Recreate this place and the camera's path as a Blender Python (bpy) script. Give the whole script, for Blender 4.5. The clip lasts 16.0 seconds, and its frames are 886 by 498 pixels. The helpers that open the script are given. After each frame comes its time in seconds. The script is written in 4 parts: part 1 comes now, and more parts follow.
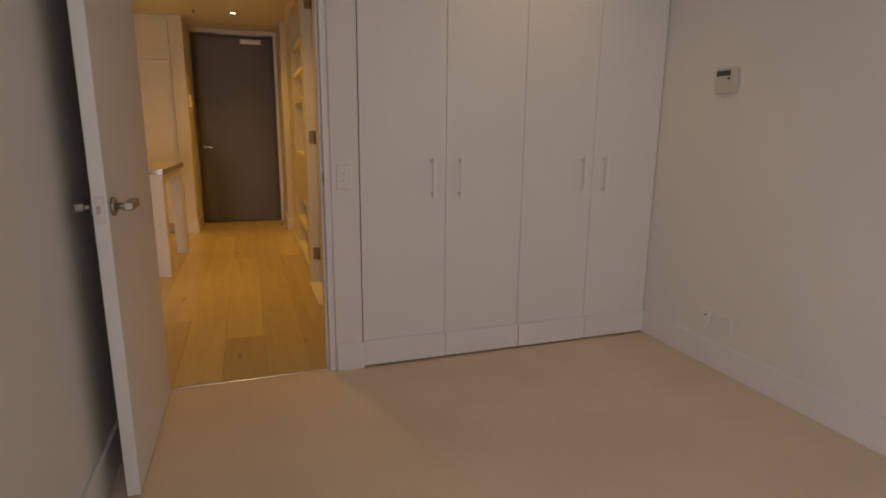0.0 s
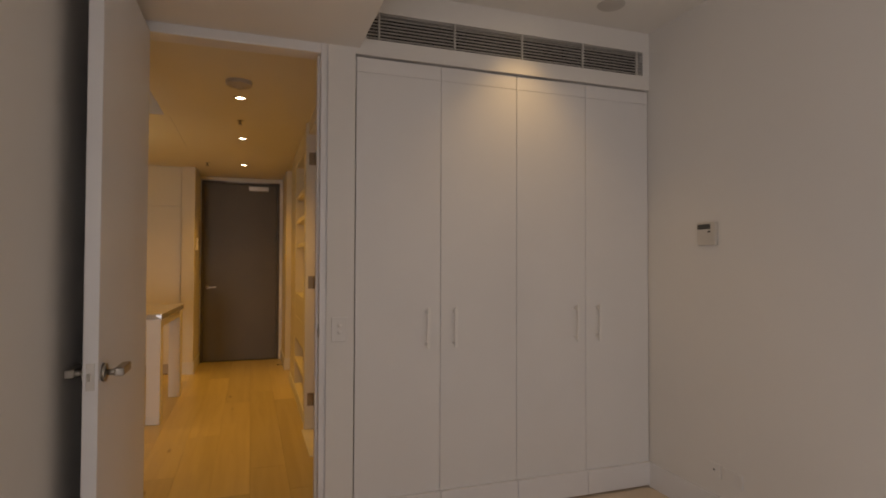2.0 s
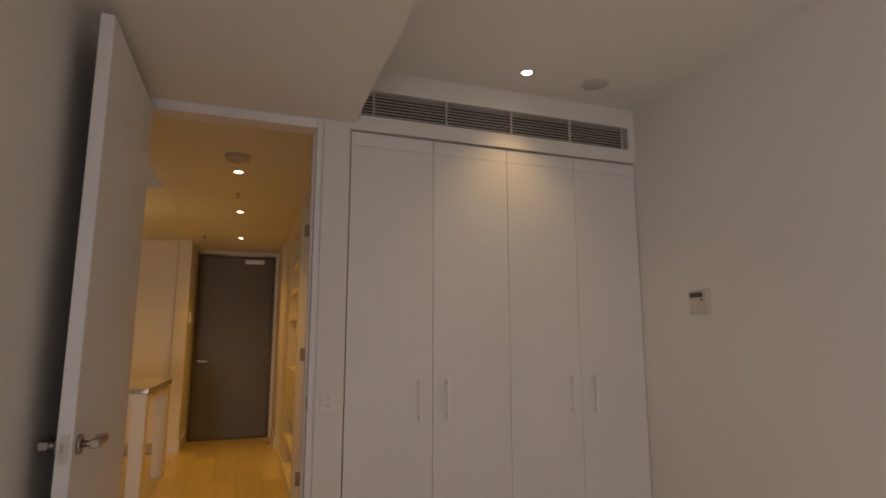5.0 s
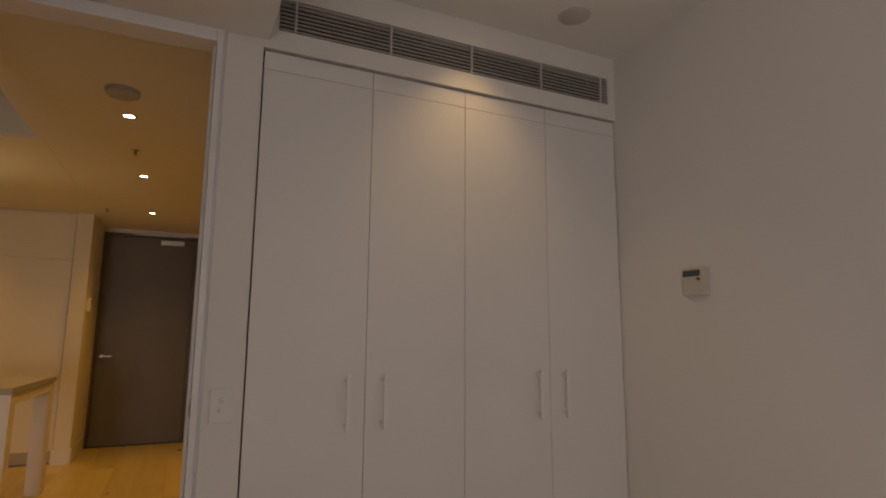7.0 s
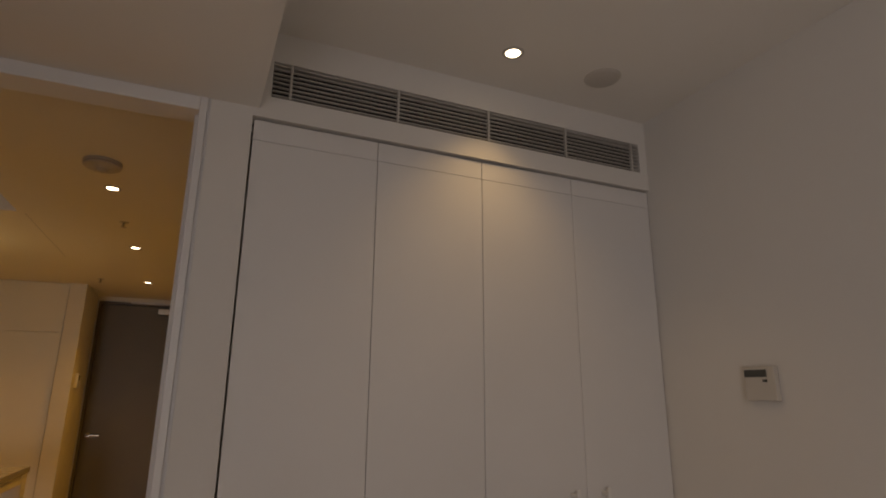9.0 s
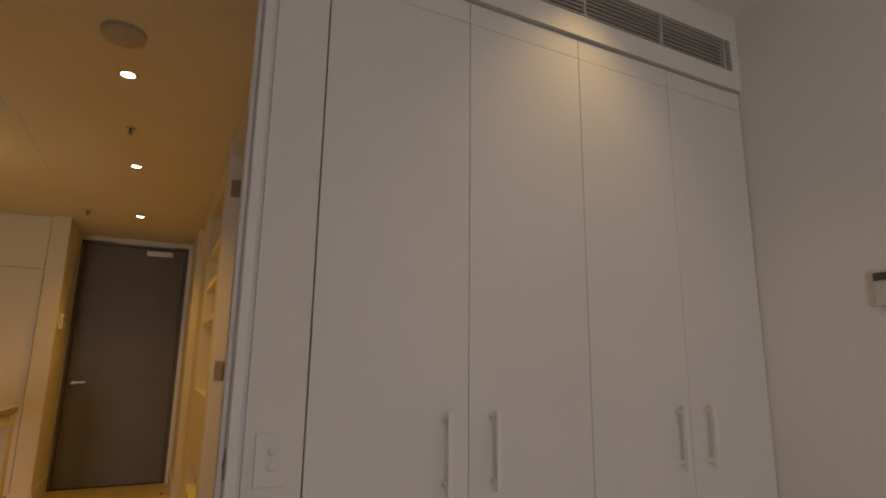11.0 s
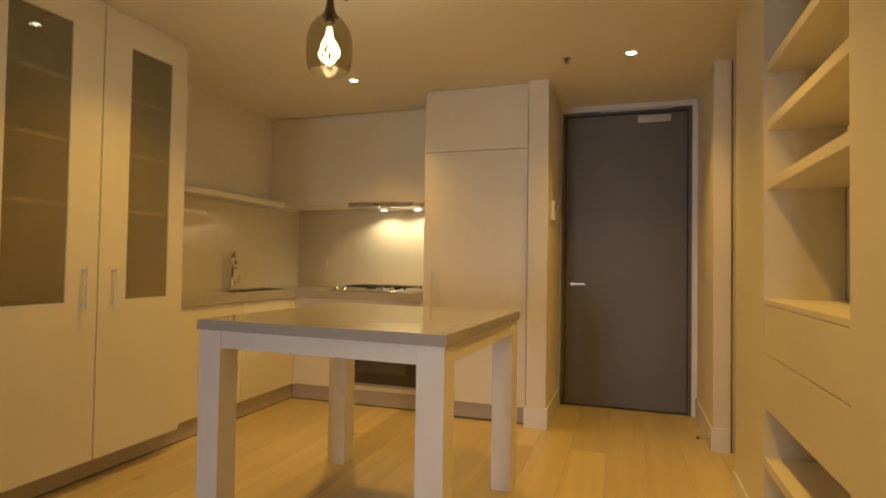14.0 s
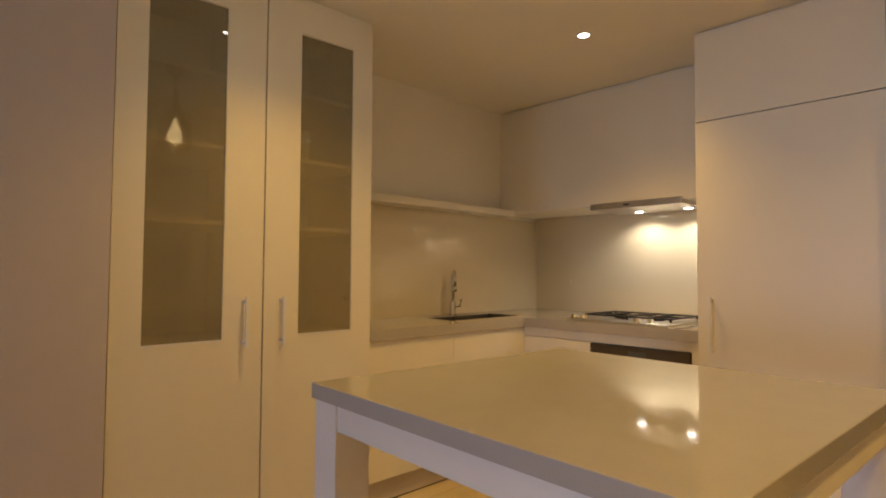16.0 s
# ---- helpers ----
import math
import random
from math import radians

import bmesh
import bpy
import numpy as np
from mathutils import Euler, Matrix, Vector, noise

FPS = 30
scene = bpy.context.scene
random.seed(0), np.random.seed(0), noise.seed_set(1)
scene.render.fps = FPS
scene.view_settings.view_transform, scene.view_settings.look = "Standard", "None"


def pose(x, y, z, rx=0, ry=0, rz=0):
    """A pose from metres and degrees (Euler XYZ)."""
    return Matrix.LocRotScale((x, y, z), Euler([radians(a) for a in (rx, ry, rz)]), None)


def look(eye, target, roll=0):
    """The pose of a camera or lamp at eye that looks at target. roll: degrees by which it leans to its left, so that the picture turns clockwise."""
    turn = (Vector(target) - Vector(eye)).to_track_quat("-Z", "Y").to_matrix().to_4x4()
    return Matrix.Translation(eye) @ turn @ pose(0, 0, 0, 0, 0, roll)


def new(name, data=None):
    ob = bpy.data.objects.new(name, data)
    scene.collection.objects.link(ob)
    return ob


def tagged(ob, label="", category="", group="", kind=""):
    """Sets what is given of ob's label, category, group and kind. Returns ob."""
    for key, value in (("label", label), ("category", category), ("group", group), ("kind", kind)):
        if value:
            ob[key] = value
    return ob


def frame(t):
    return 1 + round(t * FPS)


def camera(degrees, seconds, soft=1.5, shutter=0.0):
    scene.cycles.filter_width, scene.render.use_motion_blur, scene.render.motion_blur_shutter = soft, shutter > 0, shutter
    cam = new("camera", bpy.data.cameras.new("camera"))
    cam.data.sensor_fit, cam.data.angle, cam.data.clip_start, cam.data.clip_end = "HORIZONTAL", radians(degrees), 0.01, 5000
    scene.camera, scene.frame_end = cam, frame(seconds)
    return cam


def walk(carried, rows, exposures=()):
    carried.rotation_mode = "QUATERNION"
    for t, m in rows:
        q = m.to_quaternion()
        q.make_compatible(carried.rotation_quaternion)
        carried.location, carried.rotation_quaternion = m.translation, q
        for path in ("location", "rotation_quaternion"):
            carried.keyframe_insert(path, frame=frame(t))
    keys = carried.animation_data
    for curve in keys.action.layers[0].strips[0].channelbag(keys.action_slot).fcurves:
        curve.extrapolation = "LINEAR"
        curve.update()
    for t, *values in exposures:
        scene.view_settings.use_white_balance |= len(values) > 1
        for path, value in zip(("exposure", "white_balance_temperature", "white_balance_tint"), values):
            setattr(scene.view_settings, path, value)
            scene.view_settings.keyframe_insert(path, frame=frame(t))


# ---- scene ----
# ---- camera and walk ----
cam = camera(77.2, 16.0, soft=1.9)
PATH = [
    (0, (0.734, 0.470, 1.228), (1.380, 2.316, 0.810), 0.6),
    (0.5, (0.738, 0.452, 1.268), (1.383, 2.331, 1.033), 0.5),
    (1, (0.763, 0.43, 1.29), (1.418, 2.318, 1.195), 0.3),
    (1.5, (0.765, 0.43, 1.301), (1.427, 2.318, 1.287), 0.2),
    (2, (0.758, 0.441, 1.336), (1.413, 2.33, 1.38), 0.2),
    (2.5, (0.763, 0.455, 1.372), (1.409, 2.343, 1.5), 0.1),
    (3, (0.774, 0.472, 1.39), (1.412, 2.356, 1.597), 0.0),
    (3.2, (0.775, 0.476, 1.403), (1.413, 2.358, 1.637), 0.1),
    (5.5, (0.793, 0.426, 1.275), (1.462, 2.285, 1.588), 0.1),
    (6, (0.861, 0.529, 1.256), (1.557, 2.379, 1.565), 0.2),
    (6.5, (0.96, 0.823, 1.245), (1.704, 2.655, 1.547), 0.3),
    (7, (1.032, 1.032, 1.255), (1.863, 2.826, 1.558), 0.4),
    (7.5, (1.124, 1.212, 1.344), (1.958, 3.005, 1.643), 0.4),
    (8, (1.173, 1.284, 1.41), (1.994, 3.076, 1.747), 0.3),
    (8.5, (1.164, 1.305, 1.454), (1.953, 3.089, 1.894), 0.3),
    (8.7, (1.163, 1.307, 1.463), (1.935, 3.085, 1.953), 0.4),
    (10.8, (0.905, 1.74, 1.225), (1.832, 3.44, 1.722), 0.9),
    (11, (0.909, 1.811, 1.226), (1.796, 3.559, 1.625), 0.8),
    (11.5, (0.904, 2.054, 1.175), (1.518, 3.937, 1.454), 0.6),
    (12, (0.815, 2.36, 1.135), (1.130, 4.33, 1.287), 1.0),
    (12.5, (0.788, 2.75, 1.103), (0.843, 4.747, 1.190), 1.0),
    (13, (0.747, 3.122, 1.157), (0.461, 5.1, 1.218), 0.9),
    (13.5, (0.699, 3.384, 1.137), (0.079, 5.285, 1.197), 1.0),
    (14, (0.654, 3.691, 1.136), (0.026, 5.589, 1.188), 0.9),
    (14.5, (0.599, 3.991, 1.187), (-0.07, 5.875, 1.238), 0.7),
    (15, (0.564, 4.277, 1.24), (-0.412, 6.022, 1.289), 0.8),
    (15.5, (0.438, 4.513, 1.237), (-0.778, 6.1, 1.291), 0.8),
    (16, (0.344, 4.722, 1.196), (-1.097, 6.107, 1.279), 0.3),
]
EXPOSURES = [
    (0.0, 0.08, 7400, 17),
    (3.0, -0.08, 7500, 16),
    (6.0, -0.16, 7500, 17),
    (8.5, -0.50, 7550, 17),
    (11.0, -0.12, 7200, 15),
    (11.5, 0.12, 7100, 14),
    (12.0, 0.46, 7000, 14),
    (12.5, 0.86, 6800, 8),
    (13.0, 1.18, 6200, 4),
    (13.5, 0.96, 6050, 5),
    (14.0, 0.71, 5950, 8),
    (14.5, 0.42, 5850, 13),
    (15.0, 0.16, 5950, 16),
    (15.5, 0.34, 5500, 15),
    (16.0, 0.70, 5150, 16),
]
walk(cam, [(row[0], look(row[1], row[2], row[3])) for row in PATH], EXPOSURES)

# ---- plan, in metres ----
BED_Y = 3.19            # bedroom face of the wall with door and wardrobe
HALL_Y = 3.30           # hall face of the same wall
BED_L, BED_R = 0.205, 3.03
BED_BACK = -0.55        # south front of the living room
BED_S = -1.85           # south front of the bedroom
BED_CEIL, BULK_Z, BULK_X = 2.72, 2.405, 1.265
OPEN_L, OPEN_R, OPEN_TOP = 0.285, 1.075, 2.358
KIT_CEIL = 2.44
HALL_R = 1.19           # near stretch of the hall's long wall
JOIN_X = 1.19           # joinery wall with the shelf niche
KIT_L, KIT_BACK = -2.46, 8.50
DOOR_Y = 8.36           # entrance door
CAB_X = -1.87           # fronts of the glazed cupboards

# ---- world and lights ----
world = bpy.data.worlds.new("world")
scene.world = world
world.use_nodes = True
wn = world.node_tree.nodes
sky = wn.new("ShaderNodeTexSky")
sky.sky_type = "NISHITA"
sky.sun_disc = False
sky.sun_elevation = radians(12)
sky.sun_rotation = radians(120)
wn["Background"].inputs["Strength"].default_value = 0.05
world.node_tree.links.new(sky.outputs["Color"], wn["Background"].inputs["Color"])


def lamp(name, kind, place, target, energy, color, **kw):
    data = bpy.data.lights.new(name, kind)
    data.energy, data.color = energy, color
    for key, value in kw.items():
        if key == "size":
            data.size = value
        elif key == "size_y":
            data.shape, data.size_y = "RECTANGLE", value
        elif key == "spot_size":
            data.spot_size = radians(value)
        elif key == "spot_blend":
            data.spot_blend = value
        elif key == "spread":
            data.spread = radians(value)
        elif key == "radius":
            data.shadow_soft_size = value
    ob = new(name, data)
    ob.matrix_world = look(place, target)
    return ob


WARM = (1.0, 0.515, 0.068)
DAY = (0.90, 0.92, 1.0)
lamp("bedroom_window_light", "AREA", (0.24, -1.18, 1.12), (2.4, 0.5, 0.15), 32, DAY, size=0.9, size_y=1.95)
lamp("living_window_light", "AREA", (-0.9, BED_BACK + 0.02, 0.85), (0.7, 5.4, 0.6), 6, DAY, size=0.85, size_y=1.4, spread=65)
HALL_SPOTS = [(0.68, 4.43), (0.68, 5.76), (0.675, 7.23), (-1.24, 5.82), (-1.21, 7.23)]
for sx, sy in HALL_SPOTS:
    lamp("hall_spot_light", "SPOT", (sx, sy, KIT_CEIL - 0.012), (sx, sy + 0.001, 0), 35 if sx > 0 else 31 if sy < 6 else 41, WARM, spot_size=114 if sx > 0 else 118, spot_blend=1.0, radius=0.03)
lamp("bedroom_spot_light", "SPOT", (2.15, 2.944, BED_CEIL - 0.012), (2.15, 2.945, 0), 13, (1.0, 0.68, 0.30), spot_size=98, spot_blend=1.0, radius=0.02)
PEND = (-0.538, 5.73)
for hx in (-1.45, -1.12):
    lamp("hood_spot_light", "SPOT", (hx, 8.33, 1.606), (hx, 8.36, 0.9), 6, (1.0, 0.76, 0.46), spot_size=150, spot_blend=0.55, radius=0.02)


# ---- materials ----
def material(name, color, rough=0.5, metal=0.0, spread=0.04, scale=6.0, bump=0.0, bump_scale=200.0, spec=0.5, fine=0.0):
    m = bpy.data.materials.new(name)
    m.use_nodes = True
    nt = m.node_tree
    b = nt.nodes["Principled BSDF"]
    b.inputs["Roughness"].default_value = rough
    b.inputs["Metallic"].default_value = metal
    b.inputs["Specular IOR Level"].default_value = spec
    tc = nt.nodes.new("ShaderNodeTexCoord")
    large = nt.nodes.new("ShaderNodeTexNoise")
    large.inputs["Scale"].default_value = scale
    large.inputs["Detail"].default_value = 4
    nt.links.new(tc.outputs["Object"], large.inputs["Vector"])
    ramp = nt.nodes.new("ShaderNodeValToRGB")
    ramp.color_ramp.elements[0].position = 0.3
    ramp.color_ramp.elements[1].position = 0.7
    lo = [max(0, c * (1 - spread)) for c in color]
    hi = [min(1, c * (1 + spread)) for c in color]
    ramp.color_ramp.elements[0].color = (*lo, 1)
    ramp.color_ramp.elements[1].color = (*hi, 1)
    nt.links.new(large.outputs["Fac"], ramp.inputs["Fac"])
    out = ramp.outputs["Color"]
    if fine > 0:
        small = nt.nodes.new("ShaderNodeTexNoise")
        small.inputs["Scale"].default_value = bump_scale
        small.inputs["Detail"].default_value = 3
        nt.links.new(tc.outputs["Object"], small.inputs["Vector"])
        val = nt.nodes.new("ShaderNodeMapRange")
        val.inputs["From Min"].default_value, val.inputs["From Max"].default_value = 0.3, 0.7
        val.inputs["To Min"].default_value, val.inputs["To Max"].default_value = 1 - fine, 1 + fine
        nt.links.new(small.outputs["Fac"], val.inputs["Value"])
        hsv = nt.nodes.new("ShaderNodeHueSaturation")
        nt.links.new(out, hsv.inputs["Color"])
        nt.links.new(val.outputs["Result"], hsv.inputs["Value"])
        out = hsv.outputs["Color"]
    nt.links.new(out, b.inputs["Base Color"])
    rmap = nt.nodes.new("ShaderNodeMapRange")
    rmap.inputs["To Min"].default_value, rmap.inputs["To Max"].default_value = rough * 0.88, min(1, rough * 1.12)
    nt.links.new(large.outputs["Fac"], rmap.inputs["Value"])
    nt.links.new(rmap.outputs["Result"], b.inputs["Roughness"])
    if bump > 0:
        tex = nt.nodes.new("ShaderNodeTexNoise")
        tex.inputs["Scale"].default_value = bump_scale
        tex.inputs["Detail"].default_value = 3
        nt.links.new(tc.outputs["Object"], tex.inputs["Vector"])
        bp = nt.nodes.new("ShaderNodeBump")
        bp.inputs["Strength"].default_value = bump
        bp.inputs["Distance"].default_value = 0.004
        nt.links.new(tex.outputs["Fac"], bp.inputs["Height"])
        nt.links.new(bp.outputs["Normal"], b.inputs["Normal"])
    return m


def glow(name, color, strength):
    m = bpy.data.materials.new(name)
    m.use_nodes = True
    b = m.node_tree.nodes["Principled BSDF"]
    b.inputs["Base Color"].default_value = (*color, 1)
    b.inputs["Emission Color"].default_value = (*color, 1)
    b.inputs["Emission Strength"].default_value = strength
    return m


def glass(name, color, rough=0.0, clearness=0.7):
    """A thin pane: part clear, part gloss."""
    m = bpy.data.materials.new(name)
    m.use_nodes = True
    nt = m.node_tree
    nt.nodes.clear()
    out = nt.nodes.new("ShaderNodeOutputMaterial")
    clear = nt.nodes.new("ShaderNodeBsdfTransparent")
    clear.inputs["Color"].default_value = (*color, 1)
    milk = nt.nodes.new("ShaderNodeBsdfDiffuse")
    milk.inputs["Color"].default_value = (0.42, 0.385, 0.27, 1)
    veil = nt.nodes.new("ShaderNodeMixShader")
    veil.inputs["Fac"].default_value = 1 - clearness
    nt.links.new(clear.outputs[0], veil.inputs[1])
    nt.links.new(milk.outputs[0], veil.inputs[2])
    gl = nt.nodes.new("ShaderNodeBsdfGlossy")
    gl.inputs["Roughness"].default_value = rough
    lw = nt.nodes.new("ShaderNodeLayerWeight")
    lw.inputs["Blend"].default_value = 0.35
    fr = nt.nodes.new("ShaderNodeMapRange")
    fr.inputs["To Min"].default_value, fr.inputs["To Max"].default_value = 0.045, 0.5
    cube = nt.nodes.new("ShaderNodeMath")
    cube.operation = "POWER"
    cube.inputs[1].default_value = 3.0
    nt.links.new(lw.outputs["Facing"], cube.inputs[0])
    nt.links.new(cube.outputs[0], fr.inputs["Value"])
    mix = nt.nodes.new("ShaderNodeMixShader")
    nt.links.new(fr.outputs[0], mix.inputs["Fac"])
    nt.links.new(veil.outputs[0], mix.inputs[1])
    nt.links.new(gl.outputs[0], mix.inputs[2])
    nt.links.new(mix.outputs[0], out.inputs["Surface"])
    return m


def timber():
    """Pale oak boards: long grain, knots, and a tone of its own for each board."""
    m = bpy.data.materials.new("oak_boards")
    m.use_nodes = True
    nt = m.node_tree
    b = nt.nodes["Principled BSDF"]
    tc = nt.nodes.new("ShaderNodeTexCoord")
    info = nt.nodes.new("ShaderNodeObjectInfo")
    shift = nt.nodes.new("ShaderNodeVectorMath")
    shift.operation = "MULTIPLY_ADD"
    shift.inputs[1].default_value = (37, 61, 13)
    comb = nt.nodes.new("ShaderNodeCombineXYZ")
    for k in range(3):
        nt.links.new(info.outputs["Random"], comb.inputs[k])
    nt.links.new(comb.outputs[0], shift.inputs[0])
    nt.links.new(tc.outputs["Object"], shift.inputs[2])
    mp = nt.nodes.new("ShaderNodeMapping")
    mp.inputs["Scale"].default_value = (15, 0.9, 10)
    nt.links.new(shift.outputs[0], mp.inputs["Vector"])
    grain = nt.nodes.new("ShaderNodeTexNoise")
    grain.inputs["Scale"].default_value = 1.0
    grain.inputs["Detail"].default_value = 7
    grain.inputs["Distortion"].default_value = 0.6
    nt.links.new(mp.outputs[0], grain.inputs["Vector"])
    ramp = nt.nodes.new("ShaderNodeValToRGB")
    ramp.color_ramp.elements[0].position, ramp.color_ramp.elements[0].color = 0.25, (0.545, 0.44, 0.225, 1)
    ramp.color_ramp.elements[1].position, ramp.color_ramp.elements[1].color = 0.75, (0.655, 0.55, 0.30, 1)
    nt.links.new(grain.outputs["Fac"], ramp.inputs["Fac"])
    hsv = nt.nodes.new("ShaderNodeHueSaturation")
    tone = nt.nodes.new("ShaderNodeMapRange")
    tone.inputs["To Min"].default_value, tone.inputs["To Max"].default_value = 0.83, 1.11
    nt.links.new(info.outputs["Random"], tone.inputs["Value"])
    nt.links.new(tone.outputs[0], hsv.inputs["Value"])
    nt.links.new(ramp.outputs["Color"], hsv.inputs["Color"])
    mp2 = nt.nodes.new("ShaderNodeMapping")
    mp2.inputs["Scale"].default_value = (5.5, 1.6, 1)
    nt.links.new(shift.outputs[0], mp2.inputs["Vector"])
    vor = nt.nodes.new("ShaderNodeTexVoronoi")
    vor.inputs["Scale"].default_value = 1.0
    nt.links.new(mp2.outputs[0], vor.inputs["Vector"])
    knot = nt.nodes.new("ShaderNodeMapRange")
    knot.inputs["From Min"].default_value, knot.inputs["From Max"].default_value = 0.03, 0.10
    knot.inputs["To Min"].default_value, knot.inputs["To Max"].default_value = 0.65, 0.0
    nt.links.new(vor.outputs["Distance"], knot.inputs["Value"])
    mix = nt.nodes.new("ShaderNodeMix")
    mix.data_type = "RGBA"
    nt.links.new(knot.outputs[0], mix.inputs["Factor"])
    nt.links.new(hsv.outputs["Color"], mix.inputs[6])
    mix.inputs[7].default_value = (0.16, 0.09, 0.04, 1)
    nt.links.new(mix.outputs[2], b.inputs["Base Color"])
    b.inputs["Roughness"].default_value = 0.3
    b.inputs["Specular IOR Level"].default_value = 0.4
    bp = nt.nodes.new("ShaderNodeBump")
    bp.inputs["Strength"].default_value = 0.12
    bp.inputs["Distance"].default_value = 0.002
    nt.links.new(grain.outputs["Fac"], bp.inputs["Height"])
    nt.links.new(bp.outputs["Normal"], b.inputs["Normal"])
    return m


PAINT = material("wall_paint", (0.76, 0.745, 0.72), 0.75, spread=0.02, scale=1.2, bump=0.08, bump_scale=160)
CREAM = material("cream_wall_paint", (0.78, 0.735, 0.635), 0.7, spread=0.025, scale=1.4, bump=0.08, bump_scale=160)
CREAMCEIL = material("cream_ceiling_paint", (0.80, 0.76, 0.66), 0.85, spread=0.025, scale=1.1, bump=0.06, bump_scale=140)
# Wall paint with the dim mauve daylight put into its colour.
DIMWALL = material("dim_daylight_paint", (0.58, 0.53, 0.54), 0.75, spread=0.02, scale=1.2, bump=0.08, bump_scale=160)
CEIL = material("ceiling_paint", (0.80, 0.785, 0.755), 0.85, spread=0.02, scale=1.0, bump=0.06, bump_scale=140)
TRIM = material("trim_gloss", (0.765, 0.765, 0.775), 0.38, spread=0.02, scale=3)
LACQ = material("white_lacquer", (0.765, 0.76, 0.755), 0.3, spread=0.02, scale=2.0, bump=0.02, bump_scale=60)
KITW = material("kitchen_lacquer", (0.80, 0.755, 0.645), 0.45, spread=0.02, scale=2.0, bump=0.02, bump_scale=60)
TABLEW = material("table_paint", (0.80, 0.77, 0.72), 0.45, spread=0.03, scale=5)
STONE = material("grey_stone_top", (0.44, 0.415, 0.375), 0.055, spread=0.015, scale=12, fine=0.03, bump_scale=300)
SPLASH = material("splashback_glass", (0.68, 0.61, 0.44), 0.03, spread=0.02, scale=2, spec=0.6)
CARPET = material("carpet_pile", (0.74, 0.62, 0.485), 0.95, spread=0.05, scale=2.2, bump=0.9, bump_scale=260, fine=0.16, spec=0.1)
GREYDOOR = material("grey_door_paint", (0.140, 0.129, 0.112), 0.5, spread=0.05, scale=3, bump=0.02, bump_scale=90)
GREYFRAME = material("grey_frame_paint", (0.112, 0.098, 0.084), 0.45, spread=0.05)
STEEL = material("brushed_steel", (0.55, 0.53, 0.50), 0.32, metal=1.0, spread=0.08, scale=20)
BRONZE = material("aged_bronze", (0.30, 0.25, 0.19), 0.42, metal=0.75, spread=0.15, scale=30)
NICKEL = material("dull_nickel", (0.36, 0.335, 0.30), 0.34, metal=1.0, spread=0.08, scale=20)
SINKSTEEL = material("dark_sink_steel", (0.16, 0.14, 0.12), 0.35, metal=0.8, spread=0.1, scale=20)
CHROME = material("chrome", (0.75, 0.74, 0.72), 0.12, metal=1.0, spread=0.03)
HANDLE = material("handle_white", (0.80, 0.79, 0.77), 0.3, spread=0.01)
PLASTIC = material("white_plastic", (0.75, 0.74, 0.72), 0.35, spread=0.02)
GREIGE = material("grey_beige_plastic", (0.60, 0.57, 0.52), 0.4, spread=0.03)
# White plastic with the dimness under the ceiling put into its colour.
BEIGE = material("shaded_white_plastic", (0.50, 0.45, 0.38), 0.45, spread=0.04)
# Near-black for gaps and slots: their shade is put into the colour.
DARK = material("gap_shade", (0.02, 0.018, 0.015), 0.8, spread=0.1)
SCREEN = material("display_glass", (0.07, 0.072, 0.065), 0.15, spread=0.1)
BLACK = material("black_enamel", (0.012, 0.011, 0.010), 0.35, spread=0.2, scale=30)
# The floor's brown reflection is put into the colour of the glass.
OVENGLASS = material("oven_glass", (0.06, 0.046, 0.036), 0.1, spread=0.1)
OVENWIN = material("oven_window", (0.10, 0.08, 0.06), 0.08, spread=0.1)
PLINTH = material("plinth_laminate", (0.52, 0.455, 0.365), 0.4, metal=0.0, spread=0.05)
GRILLE = material("grille_paint", (0.55, 0.53, 0.50), 0.45, spread=0.04)
MARBLE = material("white_marble", (0.74, 0.72, 0.68), 0.25, spread=0.06, scale=5)
PANEL = material("pale_blue_panel", (0.62, 0.65, 0.72), 0.3, spread=0.03)
OAK = timber()
LAMP = glow("lamp_glow", (1.0, 0.86, 0.62), 14)
FILAMENT = glow("filament_glow", (1.0, 0.80, 0.42), 11)
HOODLAMP = glow("hood_lamp_glow", (1.0, 0.85, 0.6), 12)
SMOKE = glass("smoked_glass", (0.56, 0.49, 0.36), 0.0, 0.97)
NECK = material("dark_smoked_glass", (0.05, 0.032, 0.016), 0.08, spread=0.1)
CLEAR = glass("clear_glass", (0.96, 0.94, 0.88), 0.0, 0.99)
CABGLASS = glass("cupboard_glass", (0.80, 0.74, 0.58), 0.0, 0.62)


# ---- builders ----
def box(bm, x0, x1, y0, y1, z0, z1, bevel=0.0):
    vs = [bm.verts.new((x, y, z)) for z in (z0, z1) for y in (y0, y1) for x in (x0, x1)]
    fs = [bm.faces.new([vs[i] for i in q]) for q in ((0, 2, 3, 1), (4, 5, 7, 6), (0, 1, 5, 4), (2, 6, 7, 3), (0, 4, 6, 2), (1, 3, 7, 5))]
    if bevel > 0:
        edges = list({e for f in fs for e in f.edges})
        bmesh.ops.bevel(bm, geom=edges, offset=bevel, segments=2, affect="EDGES", profile=0.5)
    return bm


def boxes(*items, bevel=0.0):
    bm = bmesh.new()
    for it in items:
        box(bm, *it, bevel=bevel)
    return bm


